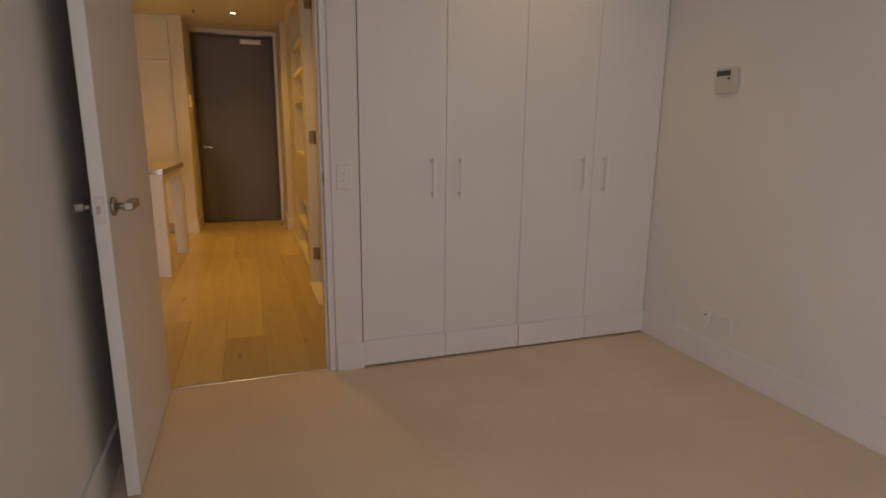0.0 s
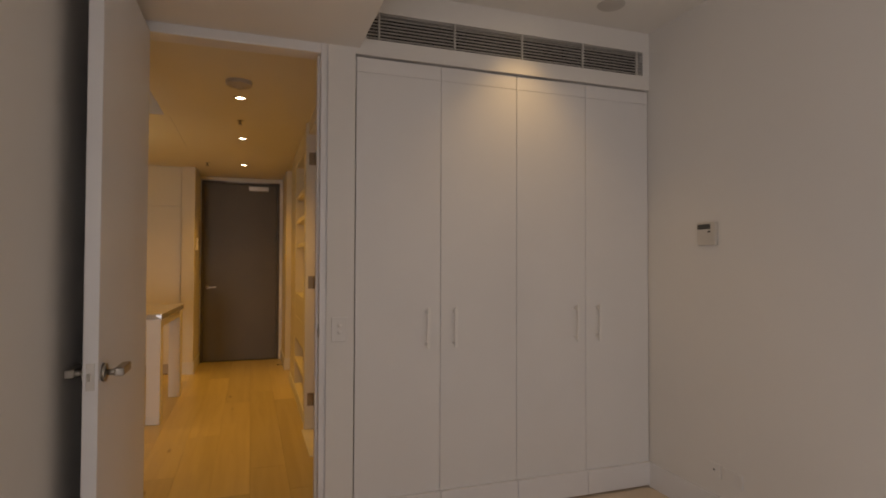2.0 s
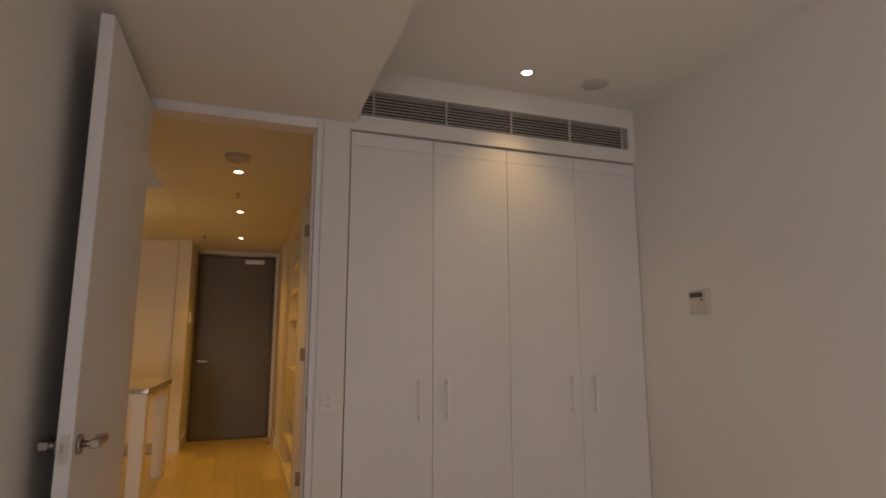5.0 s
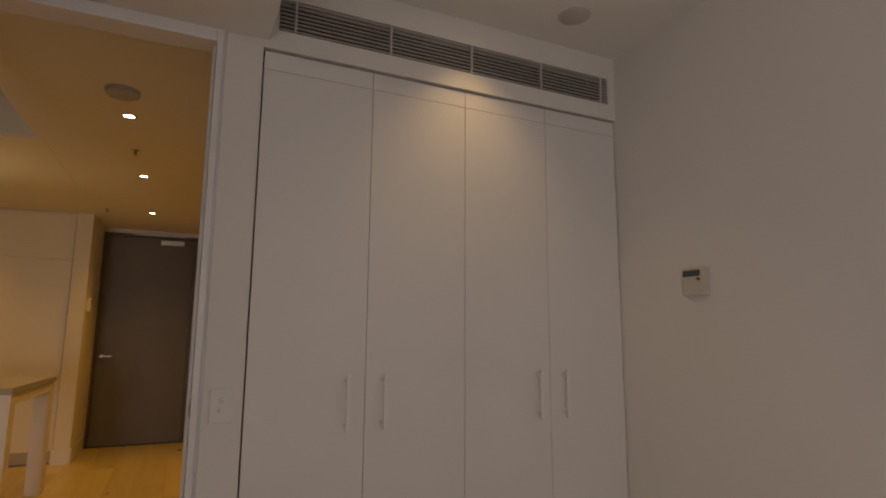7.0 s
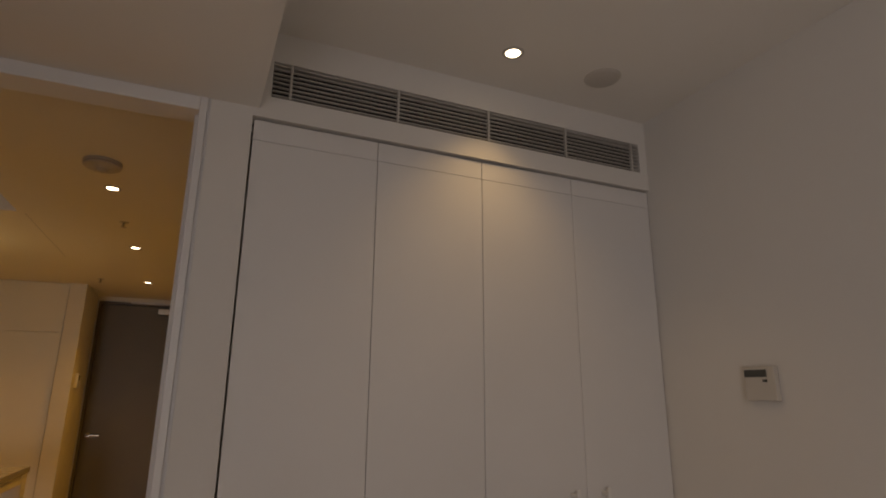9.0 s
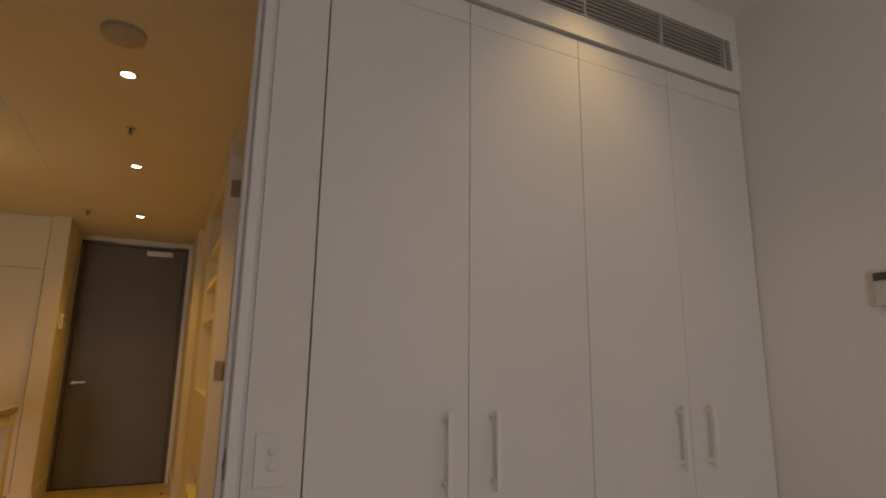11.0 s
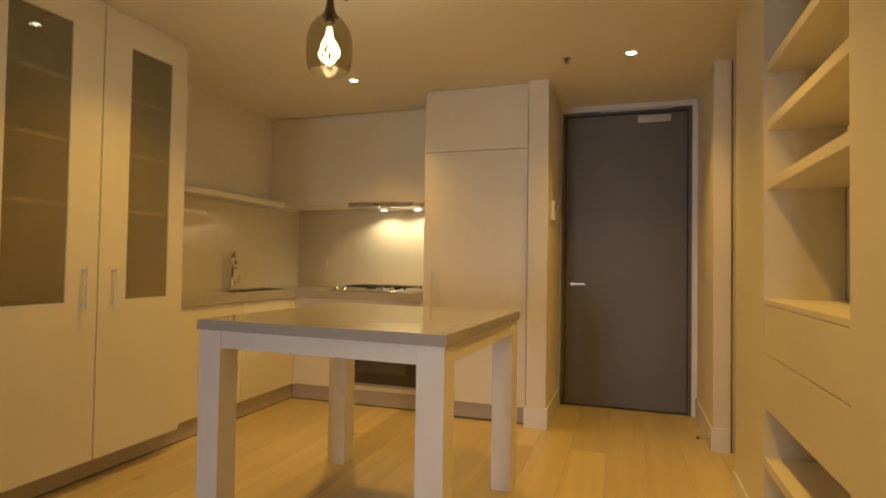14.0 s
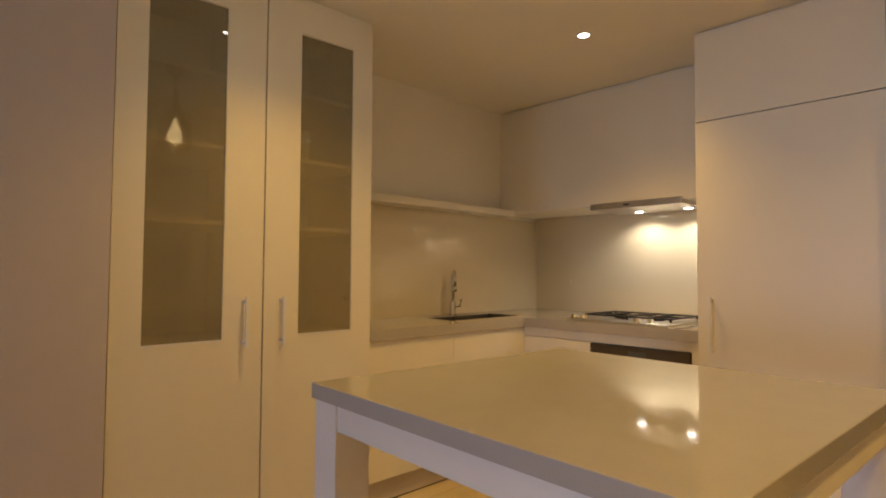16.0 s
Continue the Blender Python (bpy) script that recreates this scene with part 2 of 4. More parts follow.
def lathe(profile, seg=32):
    """Turned body about the z axis from (radius, height) pairs."""
    bm = bmesh.new()
    rings = []
    for r, z in profile:
        rings.append([bm.verts.new((r * math.cos(2 * math.pi * k / seg), r * math.sin(2 * math.pi * k / seg), z)) for k in range(seg)] if r > 1e-5 else [bm.verts.new((0, 0, z))])
    for a, b in zip(rings, rings[1:]):
        for k in range(seg):
            n = (k + 1) % seg
            if len(a) == 1 and len(b) == 1:
                continue
            if len(a) == 1:
                bm.faces.new((a[0], b[n], b[k]))
            elif len(b) == 1:
                bm.faces.new((a[k], a[n], b[0]))
            else:
                bm.faces.new((a[k], a[n], b[n], b[k]))
    bmesh.ops.recalc_face_normals(bm, faces=bm.faces)
    for f in bm.faces:
        f.smooth = True
    return bm


def tube(points, radius, seg=10, bm=None):
    """A round rod along a line of points."""
    bm = bm or bmesh.new()
    pts = [Vector(p) for p in points]
    rings = []
    up = Vector((0.31, 0.17, 0.93)).normalized()
    for i, p in enumerate(pts):
        d = (pts[min(i + 1, len(pts) - 1)] - pts[max(i - 1, 0)]).normalized()
        u = d.cross(up).normalized()
        w = d.cross(u).normalized()
        rings.append([bm.verts.new(p + radius * (math.cos(2 * math.pi * k / seg) * u + math.sin(2 * math.pi * k / seg) * w)) for k in range(seg)])
    for a, b in zip(rings, rings[1:]):
        for k in range(seg):
            f = bm.faces.new((a[k], a[(k + 1) % seg], b[(k + 1) % seg], b[k]))
            f.smooth = True
    bm.faces.new(rings[0])
    bm.faces.new(rings[-1][::-1])
    bmesh.ops.recalc_face_normals(bm, faces=bm.faces)
    return bm


def slab(xs, ys, kept, z0, z1):
    """One solid plate over the kept cells of a plan grid, with real edges round its outline and holes."""
    bm = bmesh.new()
    at = {}

    def corner(c, r, z):
        if (c, r, z) not in at:
            at[c, r, z] = bm.verts.new((xs[c], ys[r], z))
        return at[c, r, z]

    cells = {(c, r) for c in range(len(xs) - 1) for r in range(len(ys) - 1) if kept(c, r)}
    for c, r in sorted(cells):
        ring = ((c, r), (c + 1, r), (c + 1, r + 1), (c, r + 1))
        bm.faces.new([corner(*p, z1) for p in ring])
        bm.faces.new([corner(*p, z0) for p in ring[::-1]])
        for k, beside in enumerate(((c, r - 1), (c + 1, r), (c, r + 1), (c - 1, r))):
            if beside not in cells:
                a, b = ring[k], ring[(k + 1) % 4]
                bm.faces.new((corner(*a, z0), corner(*b, z0), corner(*b, z1), corner(*a, z1)))
    return bm


def mesh_of(name, bm, mat):
    me = bpy.data.meshes.new(name)
    bm.to_mesh(me)
    bm.free()
    me.materials.append(mat)
    return me


def part(name, bm, mat, parent, label=""):
    ob = new(name, mesh_of(name, bm, mat))
    ob.parent = parent
    ob.matrix_parent_inverse = parent.matrix_world.inverted()
    return tagged(ob, label)


def thing(name, bm, mat, label, category, group="", kind=""):
    return tagged(new(name, mesh_of(name, bm, mat)), label, category, group, kind)


def base(name, x, y, z, label, category, group="", kind=""):
    """An empty at a thing's foot, to carry its parts."""
    ob = new(name)
    ob.empty_display_size = 0.1
    ob.matrix_world = Matrix.Translation((x, y, z))
    bpy.context.view_layer.update()
    return tagged(ob, label, category, group, kind)


def wall(name, label, *items, paint=None):
    return thing(name, boxes(*items), paint or PAINT, label, "wall", kind="structure")


# ---- structure: bedroom ----
WIN = (-1.66, -0.70, 0.10, 2.20)
wall("wall_bedroom_west", "plain white painted bedroom wall behind the open door", (0.10, BED_L, WIN[1], BED_Y, 0, BED_CEIL), (0.10, BED_L, BED_S, WIN[0], 0, BED_CEIL),
     (0.10, BED_L, WIN[0], WIN[1], 0, WIN[2]), (0.10, BED_L, WIN[0], WIN[1], WIN[3], BED_CEIL))
wall("wall_bedroom_east", "plain white painted bedroom wall with thermostat and socket", (BED_R, BED_R + 0.12, BED_S - 0.12, 3.9, 0, BED_CEIL))
wall("wall_bedroom_south", "plain white bedroom end wall", (0.10, BED_R, BED_S - 0.12, BED_S, 0, BED_CEIL))
wall("wall_bedroom_north", "white wall holding the bedroom doorway and wardrobe",
     (0.10, OPEN_L - 0.085, BED_Y, HALL_Y, 0, BED_CEIL),
     (OPEN_L - 0.085, OPEN_R + 0.035, BED_Y, HALL_Y, BULK_Z + 0.012, BED_CEIL),
     (OPEN_R + 0.035, 1.245, BED_Y, HALL_Y, 0, BED_CEIL),
     (1.245, BED_R, BED_Y, HALL_Y, 2.375, 2.458),
     (1.245, 1.30, BED_Y, HALL_Y, 2.458, 2.60), (2.985, BED_R, BED_Y, HALL_Y, 2.458, 2.60),
     (1.245, BED_R, BED_Y, HALL_Y, 2.60, BED_CEIL),
     (1.30, 2.985, HALL_Y - 0.04, HALL_Y, 2.458, 2.60))
wall("wall_wardrobe_back", "plain wall closing the back of the wardrobe", (1.245, BED_R, 3.85, 3.95, 0, BED_CEIL), (1.16, 1.245, HALL_Y, 3.95, 2.43, BED_CEIL))
thing("ceiling_bedroom", boxes((BULK_X, BED_R, BED_S, BED_Y, BED_CEIL, BED_CEIL + 0.1)), CEIL, "flat white painted raised bedroom ceiling", "ceiling", kind="structure")
thing("ceiling_bulkhead", boxes((BED_L, BULK_X, BED_S, BED_Y, BULK_Z, BED_CEIL + 0.1)), CEIL, "lowered white ceiling bulkhead over the bedroom doorway", "ceiling", kind="structure")
thing("floor_carpet", boxes((BED_L, BED_R, BED_S, BED_Y + 0.02, -0.1, 0.0), (1.25, BED_R, BED_Y + 0.02, 3.85, -0.1, 0.0)), CARPET, "beige cut pile bedroom carpet", "carpet", kind="structure")
thing("threshold_strip", boxes((OPEN_L, OPEN_R, BED_Y + 0.02, BED_Y + 0.045, -0.05, 0.006), bevel=0.002), STEEL, "thin metal strip between carpet and boards", "threshold", kind="structure")
SK = 0.145


def skirting(name, *items):
    bm = bmesh.new()
    for it in items:
        box(bm, *it, bevel=0.003)
    return thing(name, bm, TRIM, "white painted skirting board along the wall", "skirting", kind="structure")


skirting("baseboard_bedroom_east", (BED_R - 0.016, BED_R - 0.0005, BED_S, BED_Y + 0.03, 0.0, SK))
skirting("baseboard_bedroom_west", (BED_L + 0.0005, BED_L + 0.016, WIN[1] + 0.02, BED_Y, 0.0, SK))
skirting("baseboard_bedroom_north", (OPEN_R + 0.037, 1.2525, BED_Y - 0.014, BED_Y - 0.0005, 0.0, SK))

# door frame of the bedroom
frame_1 = base("door_frame_1", 0.7, BED_Y, 0, "white painted bedroom door frame with a stop", "door frame", kind="structure")
part("jamb", boxes((OPEN_R, OPEN_R + 0.025, BED_Y - 0.003, HALL_Y + 0.006, 0, BULK_Z + 0.01), bevel=0.003), TRIM, frame_1)
part("shadow_groove", boxes((OPEN_R + 0.0255, OPEN_R + 0.0345, BED_Y + 0.010, HALL_Y + 0.002, 0, BULK_Z + 0.01)), TRIM, frame_1)
part("jamb", boxes((OPEN_L - 0.0845, OPEN_L, BED_Y - 0.003, BED_Y + 0.045, 0, BULK_Z + 0.01), bevel=0.003), TRIM, frame_1)
part("jamb_lining", boxes((OPEN_L - 0.0845, OPEN_L - 0.05, BED_Y + 0.0455, HALL_Y + 0.006, 0, BULK_Z + 0.01), bevel=0.003), TRIM, frame_1)
part("head", boxes((OPEN_L, OPEN_R, BED_Y + 0.001, HALL_Y + 0.004, OPEN_TOP, BULK_Z + 0.011), (OPEN_L - 0.0495, OPEN_L - 0.0005, BED_Y + 0.046, HALL_Y + 0.004, OPEN_TOP, BULK_Z + 0.011), bevel=0.003), TRIM, frame_1)
part("stop", boxes((OPEN_R - 0.012, OPEN_R - 0.0005, BED_Y + 0.045, BED_Y + 0.085, 0, OPEN_TOP - 0.001), bevel=0.002), TRIM, frame_1)
strike = part("strike_plate", boxes((OPEN_R - 0.0030, OPEN_R - 0.0005, BED_Y + 0.006, BED_Y + 0.025, 0.960, 1.027), bevel=0.001), BRONZE, frame_1, "dark bronze strike plate")
part("strike_lip", boxes((OPEN_R - 0.005, OPEN_R - 0.001, BED_Y - 0.010, BED_Y + 0.0055, 0.972, 1.010), bevel=0.001), BRONZE, strike)
part("latch_hole", boxes((OPEN_R - 0.0055, OPEN_R - 0.0037, BED_Y + 0.010, BED_Y + 0.018, 0.986, 1.002)), GREYFRAME, strike)


def lever(parent, x, y, z, side, along):
    """Lever handle on a round rose. side: the way it stands out in x, along: the way the grip runs in y."""
    rose = lathe([(0, 0), (0.029, 0), (0.029, 0.008), (0.027, 0.010), (0, 0.010)], 24)
    bmesh.ops.transform(rose, matrix=Matrix.Translation((x, y, z)) @ Matrix.Rotation(radians(90 * side), 4, "Y"), verts=rose.verts)
    h = part("rose", rose, NICKEL, parent, "round nickel rose")
    bm = tube([(x + side * 0.008, y, z), (x + side * 0.045, y, z)], 0.010, 14)
    box(bm, x + min(side * 0.032, side * 0.060), x + max(side * 0.032, side * 0.060), min(y - along * 0.012, y + along * 0.105), max(y - along * 0.012, y + along * 0.105), z - 0.0135, z + 0.0135, bevel=0.004)
    part("lever", bm, NICKEL, h)


# open bedroom door, built closed in its own axes, then swung
leaf = thing("door_1", boxes((0, 0.042, -0.80, 0, 0.006, OPEN_TOP - 0.004), bevel=0.002), TRIM, "open white painted bedroom door with dull nickel lever handles", "door", kind="structure")
part("lock_faceplate", boxes((0.009, 0.033, -0.8025, -0.8003, 0.940, 1.022), bevel=0.001), STEEL, leaf, "steel lock faceplate")
part("latch_bolt", boxes((0.013, 0.026, -0.812, -0.8028, 0.97, 0.995), bevel=0.002), CHROME, leaf)
lever(leaf, 0.0425, -0.745, 0.985, 1, 1)
lever(leaf, -0.0005, -0.745, 0.985, -1, 1)
for hz in (0.22, 1.18, 2.15):
    part("hinge", tube([(-0.004, 0.003, hz - 0.05), (-0.004, 0.003, hz + 0.05)], 0.006, 10), STEEL, leaf)
leaf.matrix_world = pose(0.284, BED_Y - 0.006, 0, 0, 0, -0.1)


# ---- bedroom wardrobe ----
wardrobe = base("wardrobe", 2.14, 3.5, 0, "built-in white lacquered wardrobe with four tall closed doors", "wardrobe")
part("carcass", boxes((1.2455, 1.2475, BED_Y + 0.036, 3.84, 0.0, 2.374), (1.2475, 3.029, 3.82, 3.84, 0.0, 2.374), (1.2475, 3.029, BED_Y + 0.09, 3.82, 2.35, 2.374)), LACQ, wardrobe)
# Dark board paints the shade behind the foot of the doors.
part("kick_shade", boxes((1.248, 3.028, BED_Y + 0.09, BED_Y + 0.10, 0.001, 0.10)), DARK, wardrobe)
DOOR_EDGES = [1.2515, 1.702, 2.145, 2.588, 3.026]
DF = BED_Y + 0.012
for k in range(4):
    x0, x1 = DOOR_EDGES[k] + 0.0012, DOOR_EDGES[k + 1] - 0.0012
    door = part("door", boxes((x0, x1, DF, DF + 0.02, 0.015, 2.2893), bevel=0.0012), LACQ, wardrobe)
    # Split off the door so that the seam stands in for a shadow line.
    part("top_piece", boxes((x0, x1, DF, DF + 0.02, 2.2905, 2.365), bevel=0.0012), LACQ, door)
    part("kick_board", boxes((x0, x1, BED_Y - 0.012, DF - 0.0005, 0.012, SK), bevel=0.003), TRIM, door)
    hx = (1.625, 1.775, 2.515, 2.66)[k]
    bm = boxes((hx - 0.008, hx + 0.008, DF - 0.045, DF - 0.033, 0.885, 1.095), bevel=0.002)
    box(bm, hx - 0.005, hx + 0.005, DF - 0.034, DF - 0.0003, 0.90, 0.914)
    box(bm, hx - 0.005, hx + 0.005, DF - 0.034, DF - 0.0003, 1.066, 1.08)
    part("handle", bm, HANDLE, door, "slim white bar handle")

# air grille over the wardrobe
grille = base("air_grille", 2.14, BED_Y + 0.05, 2.458, "long pale slotted air grille above the wardrobe", "air grille")
GX0, GX1, GZ0, GZ1 = 1.302, 2.983, 2.460, 2.598
# Near-black sheet stands in for the shade between the slats.
part("slot_shade", boxes((GX0, GX1, BED_Y + 0.05, BED_Y + 0.055, GZ0, GZ1)), DARK, grille)
NSL = 8
for k in range(NSL):
    z = GZ0 + (k + 0.5) * (GZ1 - GZ0) / NSL
    bm = boxes((GX0, GX1, BED_Y + 0.002, BED_Y + 0.012, z - 0.0018, z + 0.0018))
    part("slat", bm, GRILLE, grille)
for gx in (1.365, 1.775, 2.175, 2.565, 2.94):
    part("mullion", boxes((gx - 0.004, gx + 0.004, BED_Y - 0.001, BED_Y + 0.012, GZ0, GZ1)), GRILLE, grille)


def downlight(x, y, z, glowing=LAMP):
    d = base("downlight", x, y, z, "small round recessed ceiling downlight, lit", "downlight", "ceiling downlights")
    ring = lathe([(0.028, -0.001), (0.029, -0.004), (0.040, -0.004), (0.042, -0.001), (0.042, 0.0)], 32)
    bmesh.ops.translate(ring, vec=(x, y, z), verts=ring.verts)
    part("trim_ring", ring, GRILLE, d)
    disc = lathe([(0, -0.0030), (0.020, -0.0026), (0.028, -0.0015)], 32)
    bmesh.ops.translate(disc, vec=(x, y, z), verts=disc.verts)
    lens = part("lens", disc, glowing, d)
    lens.visible_shadow = False
    return d


downlight(2.15, 2.944, BED_CEIL)
spk = lathe([(0, -0.006), (0.062, -0.008), (0.07, -0.005), (0.075, 0)], 36)
bmesh.ops.translate(spk, vec=(2.58, 2.943, BED_CEIL), verts=spk.verts)
thing("ceiling_speaker", spk, GRILLE, "round grey flush ceiling speaker cover", "speaker")

# thermostat, sockets, switch
thermo = base("thermostat", BED_R, 2.73, 1.43, "grey-beige wall thermostat with a small dark display", "thermostat")
part("body", boxes((BED_R - 0.024, BED_R - 0.0005, 2.67, 2.79, 1.425, 1.545), bevel=0.004), GREIGE, thermo)
part("display", boxes((BED_R - 0.026, BED_R - 0.0238, 2.70, 2.787, 1.508, 1.534)), SCREEN, thermo, "dark display")
part("button", boxes((BED_R - 0.027, BED_R - 0.0238, 2.70, 2.716, 1.490, 1.499)), SCREEN, thermo)


def socket(x, y0, y1, z0, z1, holes):
    s = base("wall_socket", x, (y0 + y1) / 2, z0, "white plastic wall socket plate low on the wall", "socket", "bedroom sockets")
    part("plate", boxes((x - 0.010, x - 0.0005, y0, y1, z0, z1), bevel=0.002), PLASTIC, s)
    for y in holes:
        part("hole", boxes((x - 0.0112, x - 0.0098, y - 0.004, y + 0.004, (z0 + z1) / 2 - 0.004, (z0 + z1) / 2 + 0.006)), SCREEN, s)


socket(BED_R, 2.66, 2.735, 0.235, 0.305, (2.70,))
socket(BED_R, 2.53, 2.645, 0.225, 0.297, ())
sw = base("light_switch", 1.177, BED_Y, 0.93, "white two-gang wall switch plate beside the doorway", "light switch")
part("plate", boxes((1.134, 1.211, BED_Y - 0.007, BED_Y - 0.0005, 0.94, 1.06), bevel=0.003), PLASTIC, sw)
for z in (0.985, 1.02):
    b = lathe([(0, 0.006), (0.009, 0.006), (0.010, 0.004), (0.010, 0)], 20)
    bmesh.ops.transform(b, matrix=Matrix.Translation((1.173, BED_Y - 0.0068, z)) @ Matrix.Rotation(radians(90), 4, "X"), verts=b.verts)
    part("button", b, PLASTIC, sw, "round switch button")

# bedroom window behind the walker
win1 = base("window_1", 0.15, (WIN[0] + WIN[1]) / 2, WIN[2], "tall bedroom window with a slim white frame", "window", kind="structure")
for y0, y1, z0, z1 in ((WIN[0], WIN[0] + 0.05, WIN[2], WIN[3]), (WIN[1] - 0.05, WIN[1], WIN[2], WIN[3]), (WIN[0] + 0.05, WIN[1] - 0.05, WIN[2], WIN[2] + 0.05), (WIN[0] + 0.05, WIN[1] - 0.05, WIN[3] - 0.05, WIN[3])):
    part("frame_bar", boxes((0.115, 0.185, y0, y1, z0, z1), bevel=0.002), TRIM, win1)

# ---- structure: hall, living room and kitchen ----
wall("wall_hall_near", "plain wall between bedroom and bathroom doorways", (HALL_R, HALL_R + 0.16, HALL_Y, 4.300, 0, KIT_CEIL), paint=CREAM)
wall("wall_living_east", "plain white wall between bedroom and living room", (0.0, 0.0995, BED_BACK, HALL_Y, 0, BED_CEIL))
thing("wall_living_west", boxes((CAB_X - 0.75, CAB_X + 0.01, BED_BACK, 5.225, 0, BED_CEIL)), DIMWALL, "plain wall beside the glazed cupboards, dim mauve daylight in its colour", "wall", kind="structure")
LW = (-1.35, -0.45, 0.10, 1.70)
wall("wall_living_south", "white living room wall round the window", (CAB_X - 0.7, LW[0], BED_BACK - 0.12, BED_BACK, 0, BED_CEIL), (LW[1], 0.0995, BED_BACK - 0.12, BED_BACK, 0, BED_CEIL),
     (LW[0], LW[1], BED_BACK - 0.12, BED_BACK, LW[3], BED_CEIL), (LW[0], LW[1], BED_BACK - 0.12, BED_BACK, -0.05, LW[2]))
wall("wall_kitchen_west", "cream painted kitchen wall above the sink run", (KIT_L - 0.12, KIT_L, 5.2255, KIT_BACK + 0.12, 0, KIT_CEIL), paint=CREAM)
wall("wall_kitchen_north", "cream painted kitchen wall behind the hob", (KIT_L, 0.0, KIT_BACK, KIT_BACK + 0.12, 0, KIT_CEIL), paint=CREAM)
wall("wall_entry_west", "short cream wall between tall cupboard and entrance", (-0.008, 0.13, 7.585, KIT_BACK - 0.001, 0, KIT_CEIL), paint=CREAM)
wall("wall_entry_east", "short cream wall beside the entrance door", (1.17, 1.40, 7.515, KIT_BACK, 0, KIT_CEIL), paint=CREAM)
wall("wall_entry_north", "wall round the entrance door", (0.13, 1.17, DOOR_Y + 0.07, KIT_BACK, 0, KIT_CEIL), paint=CREAM)
wall("wall_bathroom", "plain wall closing the space behind the bathroom door", (1.34, 1.46, 3.951, 5.013, 0, KIT_CEIL), paint=CREAM)
wall("wall_hall_back", "plain wall behind the shelf joinery", (1.58, 1.70, 5.02, 7.515, 0, KIT_CEIL), paint=CREAM)
thing("ceiling_kitchen", boxes((HALL_R - 0.0, 2.5, HALL_Y, 5.2, KIT_CEIL, KIT_CEIL + 0.4), (0.13, HALL_R, HALL_Y, KIT_BACK, KIT_CEIL, KIT_CEIL + 0.4), (HALL_R, 1.70, 5.2, KIT_BACK, KIT_CEIL, KIT_CEIL + 0.4),
      (KIT_L, 0.13, 5.10, KIT_BACK, KIT_CEIL, KIT_CEIL + 0.4)), CREAMCEIL, "flat cream painted hall and kitchen ceiling", "ceiling", kind="structure")
thing("ceiling_living", boxes((CAB_X - 0.7, 0.13, BED_BACK, 5.10, BED_CEIL, BED_CEIL + 0.1)), CEIL, "raised white living room ceiling", "ceiling", kind="structure")
vent = base("ceiling_vent", -0.45, 5.095, 2.54, "white slotted air vent in the raised ceiling step", "air vent")
# Dark sheet close behind the slats, painting the shade of the slots.
part("slot_shade", boxes((-0.645, -0.255, 5.094, 5.0995, 2.545, 2.665)), DARK, vent)
part("vent_frame", boxes((-0.66, -0.645, 5.088, 5.0995, 2.53, 2.68), (-0.255, -0.24, 5.088, 5.0995, 2.53, 2.68), (-0.645, -0.255, 5.088, 5.0995, 2.53, 2.545), (-0.645, -0.255, 5.088, 5.0995, 2.665, 2.68)), TRIM, vent)
for k in range(8):
    z = 2.5525 + k * 0.015
    part("slat", boxes((-0.645, -0.255, 5.087, 5.0935, z - 0.003, z + 0.003)), TRIM, vent)
for gx in (-0.55, -0.45, -0.35):
    part("mullion", boxes((gx - 0.003, gx + 0.003, 5.0855, 5.0868, 2.545, 2.665)), TRIM, vent)
thing("ceiling_joint", boxes((0.160, 0.163, 5.12, 6.3, KIT_CEIL - 0.0015, KIT_CEIL - 0.0003)), GRILLE, "thin joint of a ceiling access panel", "ceiling joint", kind="structure")
skirting("baseboard_entry_west", (-0.022, 0.144, 7.571, 7.5845, 0, SK), (0.1305, 0.144, 7.5855, DOOR_Y - 0.01, 0, SK))
skirting("baseboard_entry_east", (1.156, 1.268, 7.501, 7.5145, 0, SK), (1.156, 1.1695, 7.5155, DOOR_Y - 0.01, 0, SK))
skirting("baseboard_joinery", (JOIN_X - 0.012, JOIN_X - 0.0005, 5.014, 6.885, 0, 0.10))
skirting("baseboard_hall_near", (HALL_R - 0.014, HALL_R - 0.0005, HALL_Y + 0.01, 4.15, 0, SK))
skirting("baseboard_living", (CAB_X + 0.0105, CAB_X + 0.024, BED_BACK, 5.2, 0, SK))

# bathroom doorway and its open door
frame_2 = base("door_frame_2", HALL_R, 4.6, 0, "white painted bathroom door frame", "door frame", kind="structure")
part("jamb", boxes((HALL_R - 0.006, HALL_R + 0.16, 4.3005, 4.335, 0, 2.38), bevel=0.004), TRIM, frame_2)
part("jamb", boxes((JOIN_X - 0.022, JOIN_X + 0.11, 4.96, 5.013, 0, KIT_CEIL - 0.001), bevel=0.009), TRIM, frame_2)
part("head", boxes((HALL_R - 0.004, HALL_R + 0.15, 4.3355, 4.9595, 2.345, KIT_CEIL - 0.001), bevel=0.003), TRIM, frame_2)
leaf2 = thing("door_2", boxes((JOIN_X + 0.055, JOIN_X + 0.095, 4.339, 4.953, 0.012, 2.34), bevel=0.002), KITW, "closed white bathroom door set back from the hall", "door", kind="structure")
